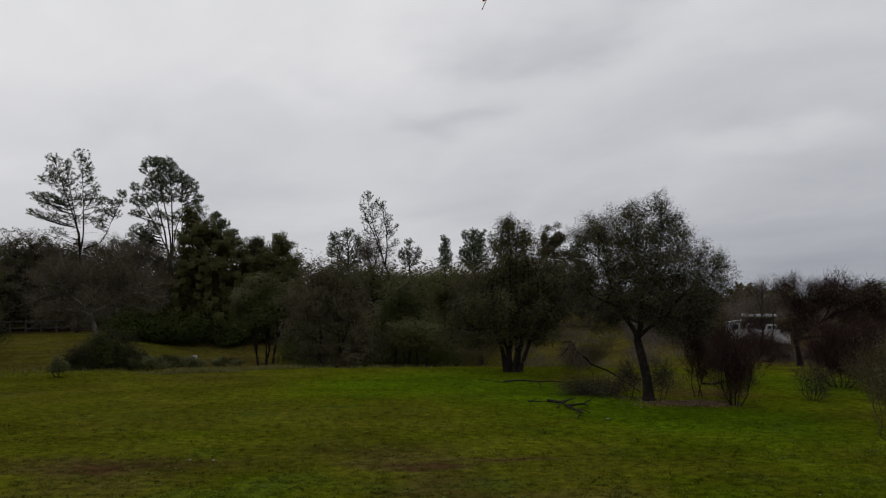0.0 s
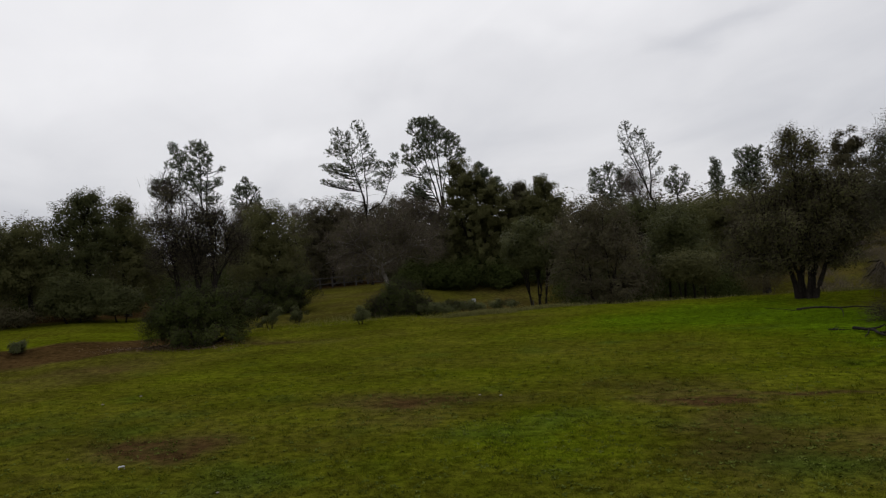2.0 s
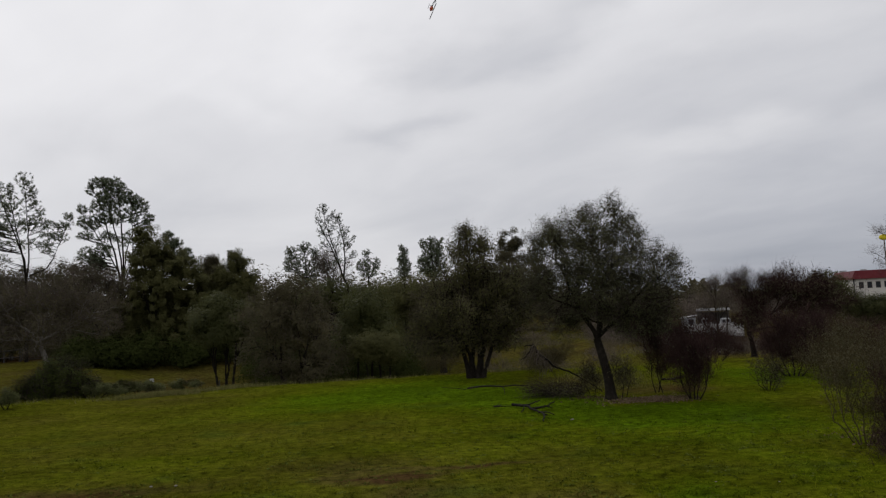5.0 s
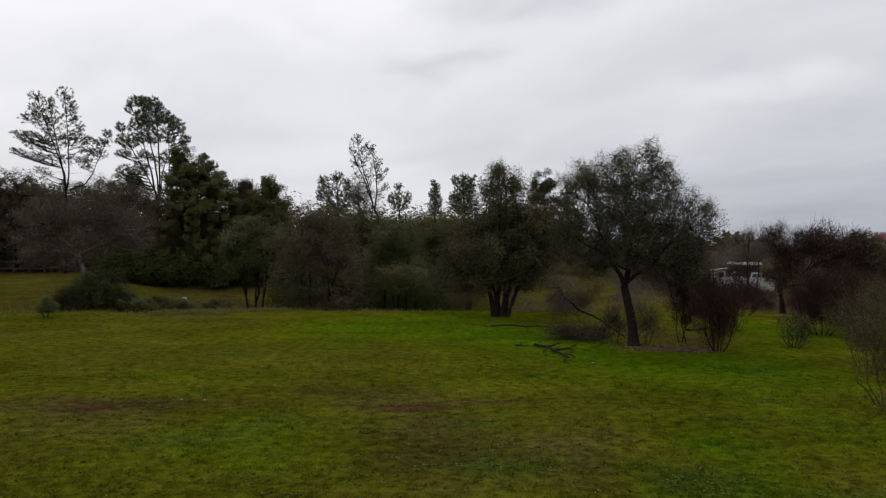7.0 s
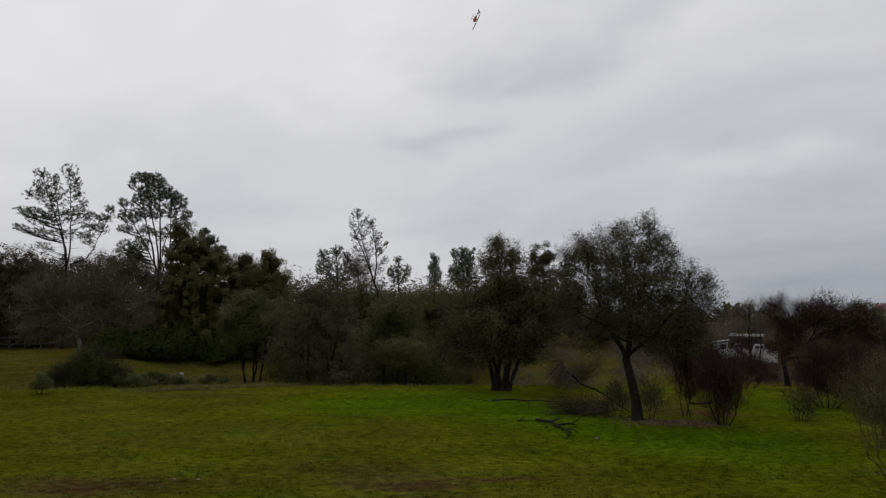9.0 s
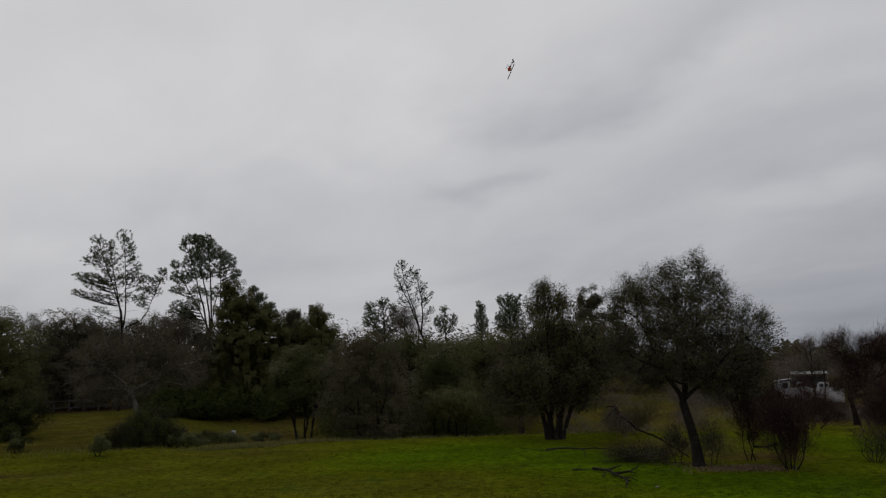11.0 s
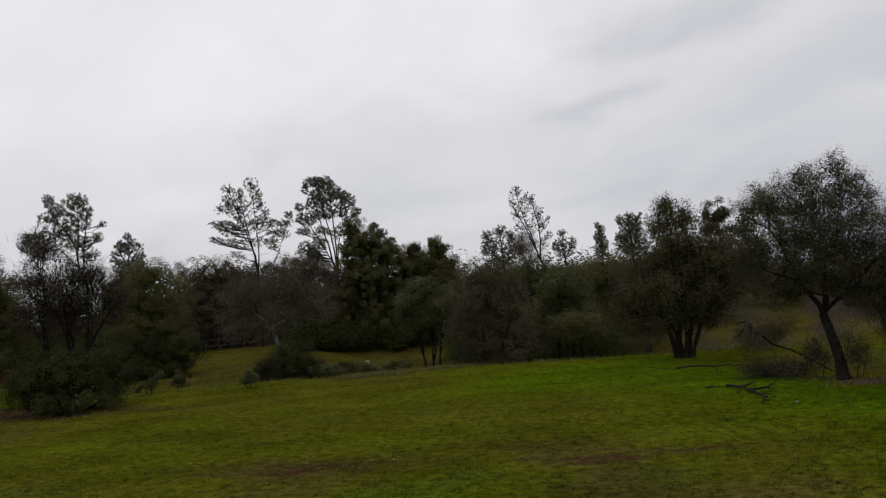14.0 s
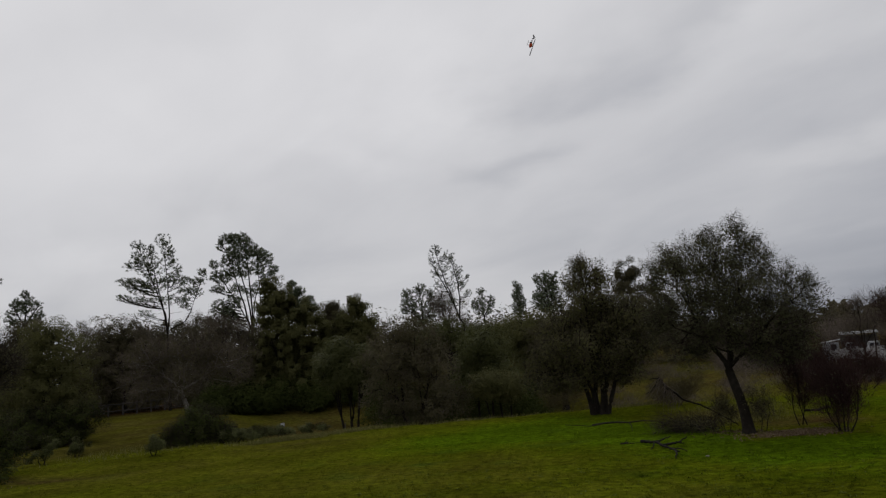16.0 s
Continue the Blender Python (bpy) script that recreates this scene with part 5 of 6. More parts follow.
thicket("brush_thicket", "bare grey brush before the yard", TWIG_DARK, 93, 26, 19.5, 25.5, 62, 86, 0.9, 2.3, 1.3, 170, 0.8, 0.014)
thicket("far_brush", "grey bare trees in the hollow", TWIG, 88, 90, 12, 33, 100, 165, 4.0, 6.8, 2.5, 420, 1.2, 0.05)
thicket("undergrowth", "low olive scrub along the grass", LEAF_DULL, 89, 26, -64, -47, 46, 49, 0.8, 1.7, 0.9, 700, 0.06)


# ---------------------------------------------------------------- built things and small things
WHITE_WALL = mat("cream_stucco", [(0.42, 0.405, 0.375), (0.52, 0.50, 0.465), (0.57, 0.555, 0.52)], 0.6, 0.9, 0.2, 8)
RED_ROOF = mat("dark_red_metal_roof", [(0.070, 0.011, 0.014), (0.095, 0.015, 0.019), (0.12, 0.022, 0.025)], 0.8, 0.55)
DARK_GLASS = mat("dark_window_glass", [(0.02, 0.022, 0.026), (0.04, 0.042, 0.048)], 2, 0.15)
FRAME_GREY = mat("grey_painted_frames", [(0.14, 0.12, 0.11), (0.2, 0.18, 0.17)], 3, 0.6)
WHITE_METAL = mat("white_painted_metal", [(0.30, 0.305, 0.32), (0.42, 0.425, 0.44)], 0.8, 0.5)
GREY_PANEL = mat("grey_cladding", [(0.26, 0.27, 0.29), (0.40, 0.41, 0.43)], 0.7, 0.7)
CONCRETE = mat("pale_concrete", [(0.34, 0.335, 0.34), (0.50, 0.49, 0.50)], 0.9, 0.9, 0.3, 12)
YELLOW = mat("yellow_sign_paint", [(0.50, 0.42, 0.02), (0.60, 0.51, 0.04)], 3, 0.4)
FENCE_WOOD = mat("weathered_fence_wood", [(0.04, 0.037, 0.034), (0.08, 0.075, 0.07)], 6, 0.9, 0.4, 30)
DEAD_WOOD = mat("dead_wood", [(0.008, 0.007, 0.006), (0.014, 0.012, 0.010), (0.026, 0.022, 0.019)], 8, 0.9, 0.6, 40)
STONE = mat("pale_stone", [(0.15, 0.14, 0.115), (0.25, 0.23, 0.19)], 14, 0.9, 0.5, 60)
LITTER_LEAF = mat("fallen_leaves", [(0.075, 0.050, 0.030), (0.12, 0.083, 0.052), (0.18, 0.135, 0.09)], 3, 0.9, island=0.6)
STRAW = mat("dry_grass", [(0.095, 0.095, 0.026), (0.14, 0.135, 0.045), (0.21, 0.195, 0.075)], 2, 0.95, island=0.5)
BLACK_PLASTIC = mat("black_plastic", [(0.012, 0.012, 0.013), (0.022, 0.022, 0.024)], 20, 0.4)
RED_SHELL = mat("red_canopy_shell", [(0.42, 0.05, 0.02), (0.5, 0.08, 0.03)], 12, 0.3)
YELLOW_SHELL = mat("yellow_canopy_stripe", [(0.6, 0.5, 0.08), (0.7, 0.6, 0.12)], 12, 0.3)


def box(x0, x1, y0, y1, z0, z1, bevel=0.0):
    bm = bmesh.new()
    bmesh.ops.create_cube(bm, size=1)
    bmesh.ops.scale(bm, vec=(x1 - x0, y1 - y0, z1 - z0), verts=bm.verts)
    bmesh.ops.translate(bm, vec=((x0 + x1) / 2, (y0 + y1) / 2, (z0 + z1) / 2), verts=bm.verts)
    if bevel:
        bmesh.ops.bevel(bm, geom=bm.edges[:], offset=bevel, segments=2, affect="EDGES")
    return bm


def rod(p0, p1, r0, r1=None, sides=8):
    v, f = tubes([(np.array([p0, p1], float), [r0, r1 if r1 is not None else r0])], sides)
    return v, f


def rod_mesh(name, material, *rods):
    V, F, n = [], [], 0
    for v, f in rods:
        V.append(v), F.append(f + n)
        n += len(v)
    return mesh_from(name, np.concatenate(V), [np.concatenate(F)], material)


def stuccoed_building():
    """The two-storey building with a red mansard roof, beyond the brush."""
    p = spot(33.4, 150)
    b = new("office_building")
    b.matrix_world = Matrix.Translation(p) @ Matrix.Rotation(-radians(20), 4, "Z")
    tagged(b, "two-storey cream building with dark red mansard roof and small windows", "building")
    top = 4.05 - p.z
    w, dep = 34.0, 16.0
    # front wall with its openings left free between bands and piers
    cols = [(0.66 + i * 1.37 + (1.3 if i > 3 else 0)) for i in range(5)] + [10.4 + i * 3.4 for i in range(7)]
    rows = [(top - 1.75, top - 0.55), (top - 5.0, top - 3.8)]
    bm = bmesh.new()

    def add(x0, x1, y0, y1, z0, z1):
        q = box(x0, x1, y0, y1, z0, z1)
        tmp = bpy.data.meshes.new("tmp")
        q.to_mesh(tmp)
        q.free()
        bm.from_mesh(tmp)
        bpy.data.meshes.remove(tmp)

    zs = [-0.6, rows[1][0], rows[1][1], rows[0][0], rows[0][1], top]
    for i in (0, 2, 4):
        add(0, w, 0, 0.3, zs[i], zs[i + 1])
    for z0, z1 in rows:
        x = 0.0
        for c in cols:
            add(x, c, 0, 0.3, z0, z1)
            x = c + 0.86
        add(x, w, 0, 0.3, z0, z1)
    part("wall", bm, WHITE_WALL, b)
    part("wall", box(-0.0, 0.3, 0.3, dep, -0.6, top), WHITE_WALL, b)
    part("wall", box(w - 0.3, w, 0.3, dep, -0.6, top), WHITE_WALL, b)
    part("wall", box(0.3, w - 0.3, dep - 0.3, dep, -0.6, top), WHITE_WALL, b)
    for z0, z1 in rows:
        for c in cols:
            win = part("window", box(c, c + 0.86, 0.14, 0.18, z0, z1), DARK_GLASS, b, "small dark window")
            for x0, x1, za, zb in ((c, c + 0.08, z0, z1), (c + 0.78, c + 0.86, z0, z1), (c + 0.08, c + 0.78, z0, z0 + 0.08), (c + 0.08, c + 0.78, z1 - 0.08, z1)):
                part("window_frame", box(x0, x1, 0.08, 0.20, za, zb), FRAME_GREY, win)
    # mansard
    me = bmesh.new()
    lo = [(-0.5, -0.5, top), (w + 0.5, -0.5, top), (w + 0.5, dep + 0.5, top), (-0.5, dep + 0.5, top)]
    hi = [(0.3, 0.3, top + 1.55), (w - 0.3, 0.3, top + 1.55), (w - 0.3, dep - 0.3, top + 1.55), (0.3, dep - 0.3, top + 1.55)]
    a = [me.verts.new(v) for v in lo]
    c2 = [me.verts.new(v) for v in hi]
    for i in range(4):
        j = (i + 1) % 4
        me.faces.new((a[i], a[j], c2[j], c2[i]))
    me.faces.new(c2), me.faces.new(a[::-1])
    part("roof", me, RED_ROOF, b, "dark red mansard roof")
    for i in range(34):
        x = -0.2 + i * 1.03
        part("roof_seam", rod_mesh("roof_seam", RED_ROOF, rod((x, -0.5, top + 0.02), (min(max(x, 0.3), w - 0.3), 0.28, top + 1.55), 0.035)), None, b)
    part("downpipe", rod_mesh("downpipe", DARK_GLASS, rod((-0.12, -0.12, -0.4), (-0.12, -0.12, top), 0.11)), None, b, "dark downpipe")
    for x, y, s in ((2.0, 5.0, 0.5), (7.0, 6.0, 0.7), (-0.0, 12.0, 0.6)):
        part("roof_vent", box(x + 0.5, x + 0.5 + s * 2, y, y + 1.0, top + 1.5, top + 1.6 + s * 0.5, 0.04), WHITE_METAL, b, "white rooftop vent")


def pole_sign():
    p = spot(35.4, 142)
    s = new("pole_sign")
    s.matrix_world = Matrix.Translation(p) @ Matrix.Rotation(-radians(35), 4, "Z")
    tagged(s, "yellow rounded sign on a tall grey pole", "sign")
    h = 10.9 - p.z
    part("pole", rod_mesh("pole", FRAME_GREY, rod((0, 0, -0.3), (0, 0, h - 0.4), 0.12, 0.10, 10)), None, s, "tall grey pole")
    bm = bmesh.new()
    bmesh.ops.create_uvsphere(bm, u_segments=20, v_segments=12, radius=0.5)
    bmesh.ops.scale(bm, vec=(1.5, 0.5, 1.0), verts=bm.verts)
    bmesh.ops.translate(bm, vec=(0, 0, h), verts=bm.verts)
    part("sign_board", bm, YELLOW, s, "yellow rounded sign board")


def utility_pole():
    p = spot(37.1, 130)
    s = new("utility_pole")
    s.matrix_world = Matrix.Translation(p) @ Matrix.Rotation(-radians(37), 4, "Z")
    tagged(s, "dark wooden utility pole with a cross-arm", "utility pole")
    h = 9.8 - p.z
    part("pole", rod_mesh("pole", FENCE_WOOD, rod((0, 0, -0.3), (0, 0, h), 0.15, 0.10, 8)), None, s)
    part("crossarm", box(-0.9, 0.9, -0.06, 0.06, h - 0.7, h - 0.56, 0.01), FENCE_WOOD, s)
    for x in (-0.8, -0.4, 0.4, 0.8):
        part("insulator", rod_mesh("insulator", GREY_PANEL, rod((x, 0, h - 0.57), (x, 0, h - 0.42), 0.05, 0.03, 6)), None, s)


def pale_yard():
    """The carport, shed and low wall of a yard beyond the brush."""
    p = spot(21.7, 95)
    m = Matrix.Translation((p.x, p.y, p.z)) @ Matrix.Rotation(-radians(24), 4, "Z")
    low = new("yard_wall")
    low.matrix_world = m
    tagged(low, "long low pale concrete wall beyond the brush", "wall")
    z = -1.0 - p.z
    for i in range(5):
        part("wall_panel", box(i * 1.42, i * 1.42 + 1.38, 0, 0.2, -0.5, z + (0.05 if i % 2 else 0.0), 0.015), CONCRETE, low)
    for i in range(6):
        part("wall_post", box(i * 1.42 - 0.09, i * 1.42 + 0.05, -0.05, 0.25, -0.5, z + 0.1, 0.01), CONCRETE, low)
    car = new("carport")
    car.matrix_world = m @ Matrix.Translation((1.9, 4.0, 0))
    tagged(car, "open carport with a flat white roof on dark posts", "carport")
    top = 0.80 - p.z
    part("roof", box(-0.2, 3.9, -0.3, 4.5, top - 0.22, top, 0.02), WHITE_METAL, car, "flat white roof")
    for x in (0.0, 1.2, 2.5, 3.7):
        for y in (0.0, 4.2):
            part("post", box(x - 0.07, x + 0.07, y - 0.07, y + 0.07, -0.4, top - 0.22, 0.01), FENCE_WOOD, car)
    part("back_panel", box(0.1, 3.6, 4.0, 4.1, 0.3, top - 0.5), FENCE_WOOD, car)
    shed = new("storage_shed")
    shed.matrix_world = m @ Matrix.Translation((-0.2, 3.2, 0))
    tagged(shed, "low pale shed with a sloping roof beside the carport", "shed")
    h = 0.05 - p.z
    part("body", box(0, 1.7, 0, 2.6, -0.4, h - 0.35), GREY_PANEL, shed)
    bm = bmesh.new()
    q = [bm.verts.new(v) for v in ((-0.2, -0.2, h - 0.35), (1.9, -0.2, h - 0.05), (1.9, 2.8, h - 0.05), (-0.2, 2.8, h - 0.35),
                                   (-0.2, -0.2, h - 0.27), (1.9, -0.2, h + 0.03), (1.9, 2.8, h + 0.03), (-0.2, 2.8, h - 0.27))]
    for f in ((3, 2, 1, 0), (4, 5, 6, 7), (0, 1, 5, 4), (1, 2, 6, 5), (2, 3, 7, 6), (3, 0, 4, 7)):
        bm.faces.new([q[i] for i in f])
    part("roof", bm, WHITE_METAL, shed, "pale sloping roof")
    door = part("door", box(0.9, 1.5, -0.04, 0.0, 0.0, h - 0.5), DARK_GLASS, shed, "dark door")
    part("handle", box(0.96, 1.0, -0.08, -0.04, 0.9, 1.0), WHITE_METAL, door)


def parked_van(x, y, w):
    """A pale boxy vehicle parked in the yard."""
    p = spot(21.7, 95)
    van = new("parked_van")
    van.matrix_world = Matrix.Translation(p) @ Matrix.Rotation(-radians(24), 4, "Z") @ Matrix.Translation((x, y, 0))
    tagged(van, "pale parked van in the yard under the carport", "van", "parked vans")
    part("body", box(0, w, 0, 1.7, 0.3, 1.25, 0.08), WHITE_METAL, van)
    part("cabin", box(0.1, w * 0.72, 0.1, 1.6, 1.2, 1.85, 0.1), WHITE_METAL, van)
    for a in (0.2, 0.45):
        part("window", box(w * a, w * (a + 0.2), 0.07, 0.1, 1.32, 1.7, 0.01), DARK_GLASS, van)
    for a in (0.2, 0.8):
        v, f = tubes([(np.array([[w * a, -0.02, 0.28], [w * a, 0.2, 0.28]]), [0.3, 0.3])], 16)
        part("wheel", mesh_from("wheel", v, [f], BLACK_PLASTIC), None, van)


def paddock_fence():
    """A post-and-rail fence with a wire gate at the back of the knoll."""
    a, b = spot(-32.3, 60), spot(-26.4, 60)
    f = new("fence")
    f.matrix_world = Matrix.Translation(a)
    tagged(f, "weathered dark post-and-rail fence with bracing under the trees", "fence")
    rng = np.random.default_rng(3)
    d = b - a
    n = 6
    tops = []
    for i in range(n):
        q = d * (i / (n - 1)) * 0.8
        x, y = a.x + q.x, a.y + q.y
        z = height(x, y) - a.z
        part("post", rod_mesh("post", FENCE_WOOD, rod((q.x, q.y, z - 0.3), (q.x, q.y, z + 0.9 + rng.uniform(-0.04, 0.06)), 0.075, 0.065, 7)), None, f)
        tops.append(Vector((q.x, q.y, z)))
    for i in range(n - 1):
        for hh in (0.32, 0.82):
            u, v = tops[i] + Vector((0, -0.08, hh)), tops[i + 1] + Vector((0, -0.08, hh + rng.uniform(-0.03, 0.03)))
            part("rail", rod_mesh("rail", FENCE_WOOD, rod(u, v, 0.045, 0.045, 6)), None, f)
        if i in (0, 2):
            part("brace", rod_mesh("brace", FENCE_WOOD, rod(tops[i] + Vector((0, -0.1, 0.1)), tops[i + 1] + Vector((0, -0.1, 0.8)), 0.04, 0.04, 6)), None, f)
    gate = new("gate")
    g0 = tops[-1] + a
    gate.matrix_world = Matrix.Translation(g0) @ Matrix.Rotation(math.atan2(d.y, d.x), 4, "Z")
    tagged(gate, "closed dark wire field gate beside the fence", "gate")
    part("gate_frame", rod_mesh("gate_frame", FENCE_WOOD, rod((0.15, 0, 0.1), (0.15, 0, 0.95), 0.03), rod((1.4, 0, 0.1), (1.4, 0, 0.95), 0.03),
                                rod((0.15, 0, 0.12), (1.4, 0, 0.12), 0.03), rod((0.15, 0, 0.93), (1.4, 0, 0.93), 0.03)), None, gate)
    for i in range(5):
        z = 0.26 + i * 0.13
        part("gate_bar", rod_mesh("gate_bar", FENCE_WOOD, rod((0.15, 0, z), (1.4, 0, z), 0.014, 0.014, 5)), None, gate)
    part("gate_post", rod_mesh("gate_post", FENCE_WOOD, rod((1.55, 0, -0.2), (1.55, 0, 1.1), 0.08, 0.075, 7)), None, gate)


def crooked(rng, p, direction, length, r, level, out, droop=0.0):
    """A dead branch that forks: paths are added to out."""
    direction = direction / np.linalg.norm(direction)
    n = 6
    pts, q, v = [p.copy()], p.copy(), direction.copy()
    for _ in range(n - 1):
        v = v + rng.normal(size=3) * (0.05 if level > 1 else 0.14) + np.array([0, 0, -droop if r < 0.02 else 0.0])
        v /= np.linalg.norm(v)
        q = q + v * length / (n - 1)
        pts.append(q.copy())
    pts = np.array(pts)
    out.append((pts, np.linspace(r, r * 0.45, n)))
    if level > 0:
        for k in range(2, n):
            if rng.random() < 0.85:
                side = v + rng.normal(size=3) * 0.75
                crooked(rng, pts[k - 1], side, length * rng.uniform(0.35, 0.6), r * 0.5, level - 1, out, droop)


def fallen_branch(label, x, y, toward, length, r, seed, lift=0.04, rise=0.05, droop=0.0, level=2, flat=True):
    rng = np.random.default_rng(seed)
    out = []
    crooked(rng, np.zeros(3), np.array([math.cos(toward), math.sin(toward), rise]), length, r, level, out, droop)
    paths = []
    for pts, rad in out:
        g = np.array([height(x + a, y + b) - height(x, y) for a, b, _ in pts])
        if flat:
            pts[:, 2] = np.clip(np.abs(pts[:, 2]) * 0.55, 0, 0.4) + g + rad * 0.6
        else:
            pts[:, 2] = np.maximum(pts[:, 2], g + rad * 0.5 - lift)
        paths.append((pts, rad))
    thing = new("fallen_branch")
    thing.matrix_world = Matrix.Translation((x, y, height(x, y)))
    tagged(thing, label, "branch", "fallen branches")
    v, f = tubes(paths[:1], 7)
    part("main_stem", mesh_from("main_stem", v, [f], DEAD_WOOD), None, thing)
    for p in paths[1:]:
        v, f = tubes([p], 5)
        part("side_branch", mesh_from("side_branch", v, [f], DEAD_WOOD), None, thing)
    return thing


def dead_limb(label, x, y, paths, twigs=()):
    """A dead limb from a main stem and its side branches, each a path of (points, thickest radius)."""
    thing = new("fallen_branch")
    thing.matrix_world = Matrix.Translation((x, y, height(x, y)))
    tagged(thing, label, "branch", "fallen branches")
    for i, (pts, r) in enumerate(paths):
        pts = np.array(pts, float)
        fine = np.stack([np.interp(np.linspace(0, len(pts) - 1, 4 * len(pts)), np.arange(len(pts)), pts[:, k]) for k in range(3)], 1)
        fine += np.random.default_rng(i).normal(size=fine.shape) * r * 0.35
        fine[:, 2] = np.maximum(fine[:, 2], [height(x + a, y + b) - height(x, y) for a, b, _ in fine])
        nm = "side_branch" if i else "main_stem"
        v, f = tubes([(fine, np.linspace(r, r * 0.4, len(fine)))], 6)
        part(nm, mesh_from(nm, v, [f], DEAD_WOOD), None, thing)
    if len(twigs):
        v, f = tubes(list(twigs), 3)
        tagged(part("twig_spray", mesh_from("twig_spray", v, [f], TWIG), None, thing), kind="stuff")
    return thing


def forked_branch():
    dead_limb("dark forked dead branch lying on the turf", 3.35, 18.9,
              [([(-0.38, 1.4, 0.08), (-0.1, 1.0, 0.12), (0.0, 0.4, 0.10), (0.08, -0.1, 0.06), (0.2, -0.6, 0.08)], 0.045),
               ([(0.16, -0.5, 0.07), (0.08, -0.9, 0.05), (-0.04, -1.3, 0.02)], 0.028),
               ([(-0.06, 0.9, 0.11), (0.12, 0.9, 0.17), (0.34, 1.0, 0.22)], 0.030),
               ([(0.0, 0.4, 0.1), (0.26, 0.35, 0.14), (0.42, 0.4, 0.13), (0.66, 0.5, 0.24)], 0.036),
               ([(0.42, 0.4, 0.13), (0.55, 0.3, 0.12)], 0.02),
               ([(0.08, -0.1, 0.06), (0.3, -0.3, 0.10), (0.42, -0.42, 0.05)], 0.022),
               ([(-0.1, 1.0, 0.12), (-0.2, 0.6, 0.05), (-0.32, 0.3, 0.02)], 0.02)])


def broken_limb():
    rng = np.random.default_rng(33)
    twigs = []
    for _ in range(90):
        u = rng.random() ** 1.6
        p = np.array([-1.35 + 0.55 * u, 0.1 + rng.normal() * 0.1, 1.58 - 0.7 * u])
        q = [p]
        v = np.array([rng.normal() * 0.5 - 0.35, rng.normal() * 0.5, -0.55])
        ln = rng.uniform(0.06, 0.15) * (1.2 - 0.5 * u)
        for _ in range(6):
            v = v + rng.normal(size=3) * 0.22 + [0, 0, -0.12]
            q.append(q[-1] + v / np.linalg.norm(v) * ln)
        q = np.array(q)
        q[:, 2] = np.maximum(q[:, 2], 0.02)
        twigs.append((q, np.linspace(0.008, 0.003, 7)))
    dead_limb("broken limb propped up with hanging dead twigs", 5.5, 22.9,
              [([(0.75, -0.3, 0.0), (0.4, -0.15, 0.28), (-0.18, 0.0, 0.62), (-0.71, 0.1, 0.87), (-1.1, 0.17, 1.24), (-1.36, 0.2, 1.58)][::-1], 0.042),
               ([(-1.33, 0.2, 1.55), (-1.5, 0.2, 1.58), (-1.64, 0.2, 1.54)], 0.024),
               ([(-1.35, 0.2, 1.56), (-1.45, 0.15, 1.38), (-1.62, 0.1, 1.2), (-1.8, 0.1, 1.12)], 0.026),
               ([(-1.25, 0.18, 1.42), (-1.2, 0.1, 1.2), (-1.24, 0.1, 0.95)], 0.018)], twigs)


def log(x, y, turn, length, r, seed):
    rng = np.random.default_rng(seed)
    n = 9
    t = np.linspace(-0.5, 0.5, n)
    pts = np.stack([t * length * math.cos(turn), t * length * math.sin(turn), np.full(n, r * 0.45)], 1) + rng.normal(size=(n, 3)) * 0.012
    rad = r * (1 + 0.08 * rng.normal(size=n))
    rad[0] *= 0.3
    rad[-1] *= 0.3
    thing = new("log")
    thing.matrix_world = Matrix.Translation((x, y, height(x, y)))
    tagged(thing, "dark rotting log lying behind the brush", "log")
    v, f = tubes([(pts, rad)], 10)
    part("trunk", mesh_from("trunk", v, [f], DEAD_WOOD), None, thing)
    v, f = tubes([(np.array([pts[5], pts[5] + [0.12, -0.05, 0.12]]), [r * 0.3, r * 0.1])], 6)
    part("stub", mesh_from("stub", v, [f], DEAD_WOOD), None, thing)


def stone(x, y, size, seed, label="small pale stone lying in the grass"):
    rng = np.random.default_rng(seed)
    bm = bmesh.new()
    bmesh.ops.create_icosphere(bm, subdivisions=2, radius=size / 2)
    for v in bm.verts:
        v.co = Vector((v.co.x * 1.3, v.co.y, v.co.z * 0.55)) * (1 + 0.18 * noise.noise(v.co * 9 / size * 0.1 + Vector((seed, 0, 0))))
    ob = part("stone", bm, STONE, None)
    ob.matrix_world = Matrix.Translation((x, y, height(x, y) + size * 0.22)) @ Matrix.Rotation(rng.uniform(0, 6), 4, "Z")
    tagged(ob, label, "stone", "pale stones in the field")


def white_board():
    """A scrap of white board propped on the turf."""
    s = new("white_board")
    s.matrix_world = Matrix.Translation((-8.83, 8.25, height(-8.83, 8.25))) @ Matrix.Rotation(radians(47), 4, "Z")
    tagged(s, "small white plastic scrap lying on short stubs in the grass", "litter")
    part("plate", box(-0.05, 0.05, -0.025, 0.025, 0.03, 0.046, 0.006), WHITE_METAL, s)
    for x in (-0.04, 0.04):
        part("stub", box(x - 0.008, x + 0.008, -0.02, 0.02, -0.01, 0.037), STONE, s)


def marker_sign():
    p = spot(-19.2, 36)
    s = new("marker_sign")
    s.matrix_world = Matrix.Translation(p) @ Matrix.Rotation(radians(19), 4, "Z")
    tagged(s, "small blank white marker board on a thin stake", "sign")
    z = 0.16 - p.z
    part("stake", box(-0.015, 0.015, -0.01, 0.01, -0.2, z + 0.05), FENCE_WOOD, s)
    part("board", box(-0.11, 0.11, -0.025, -0.012, z - 0.07, z + 0.09, 0.005), WHITE_METAL, s, "white board")


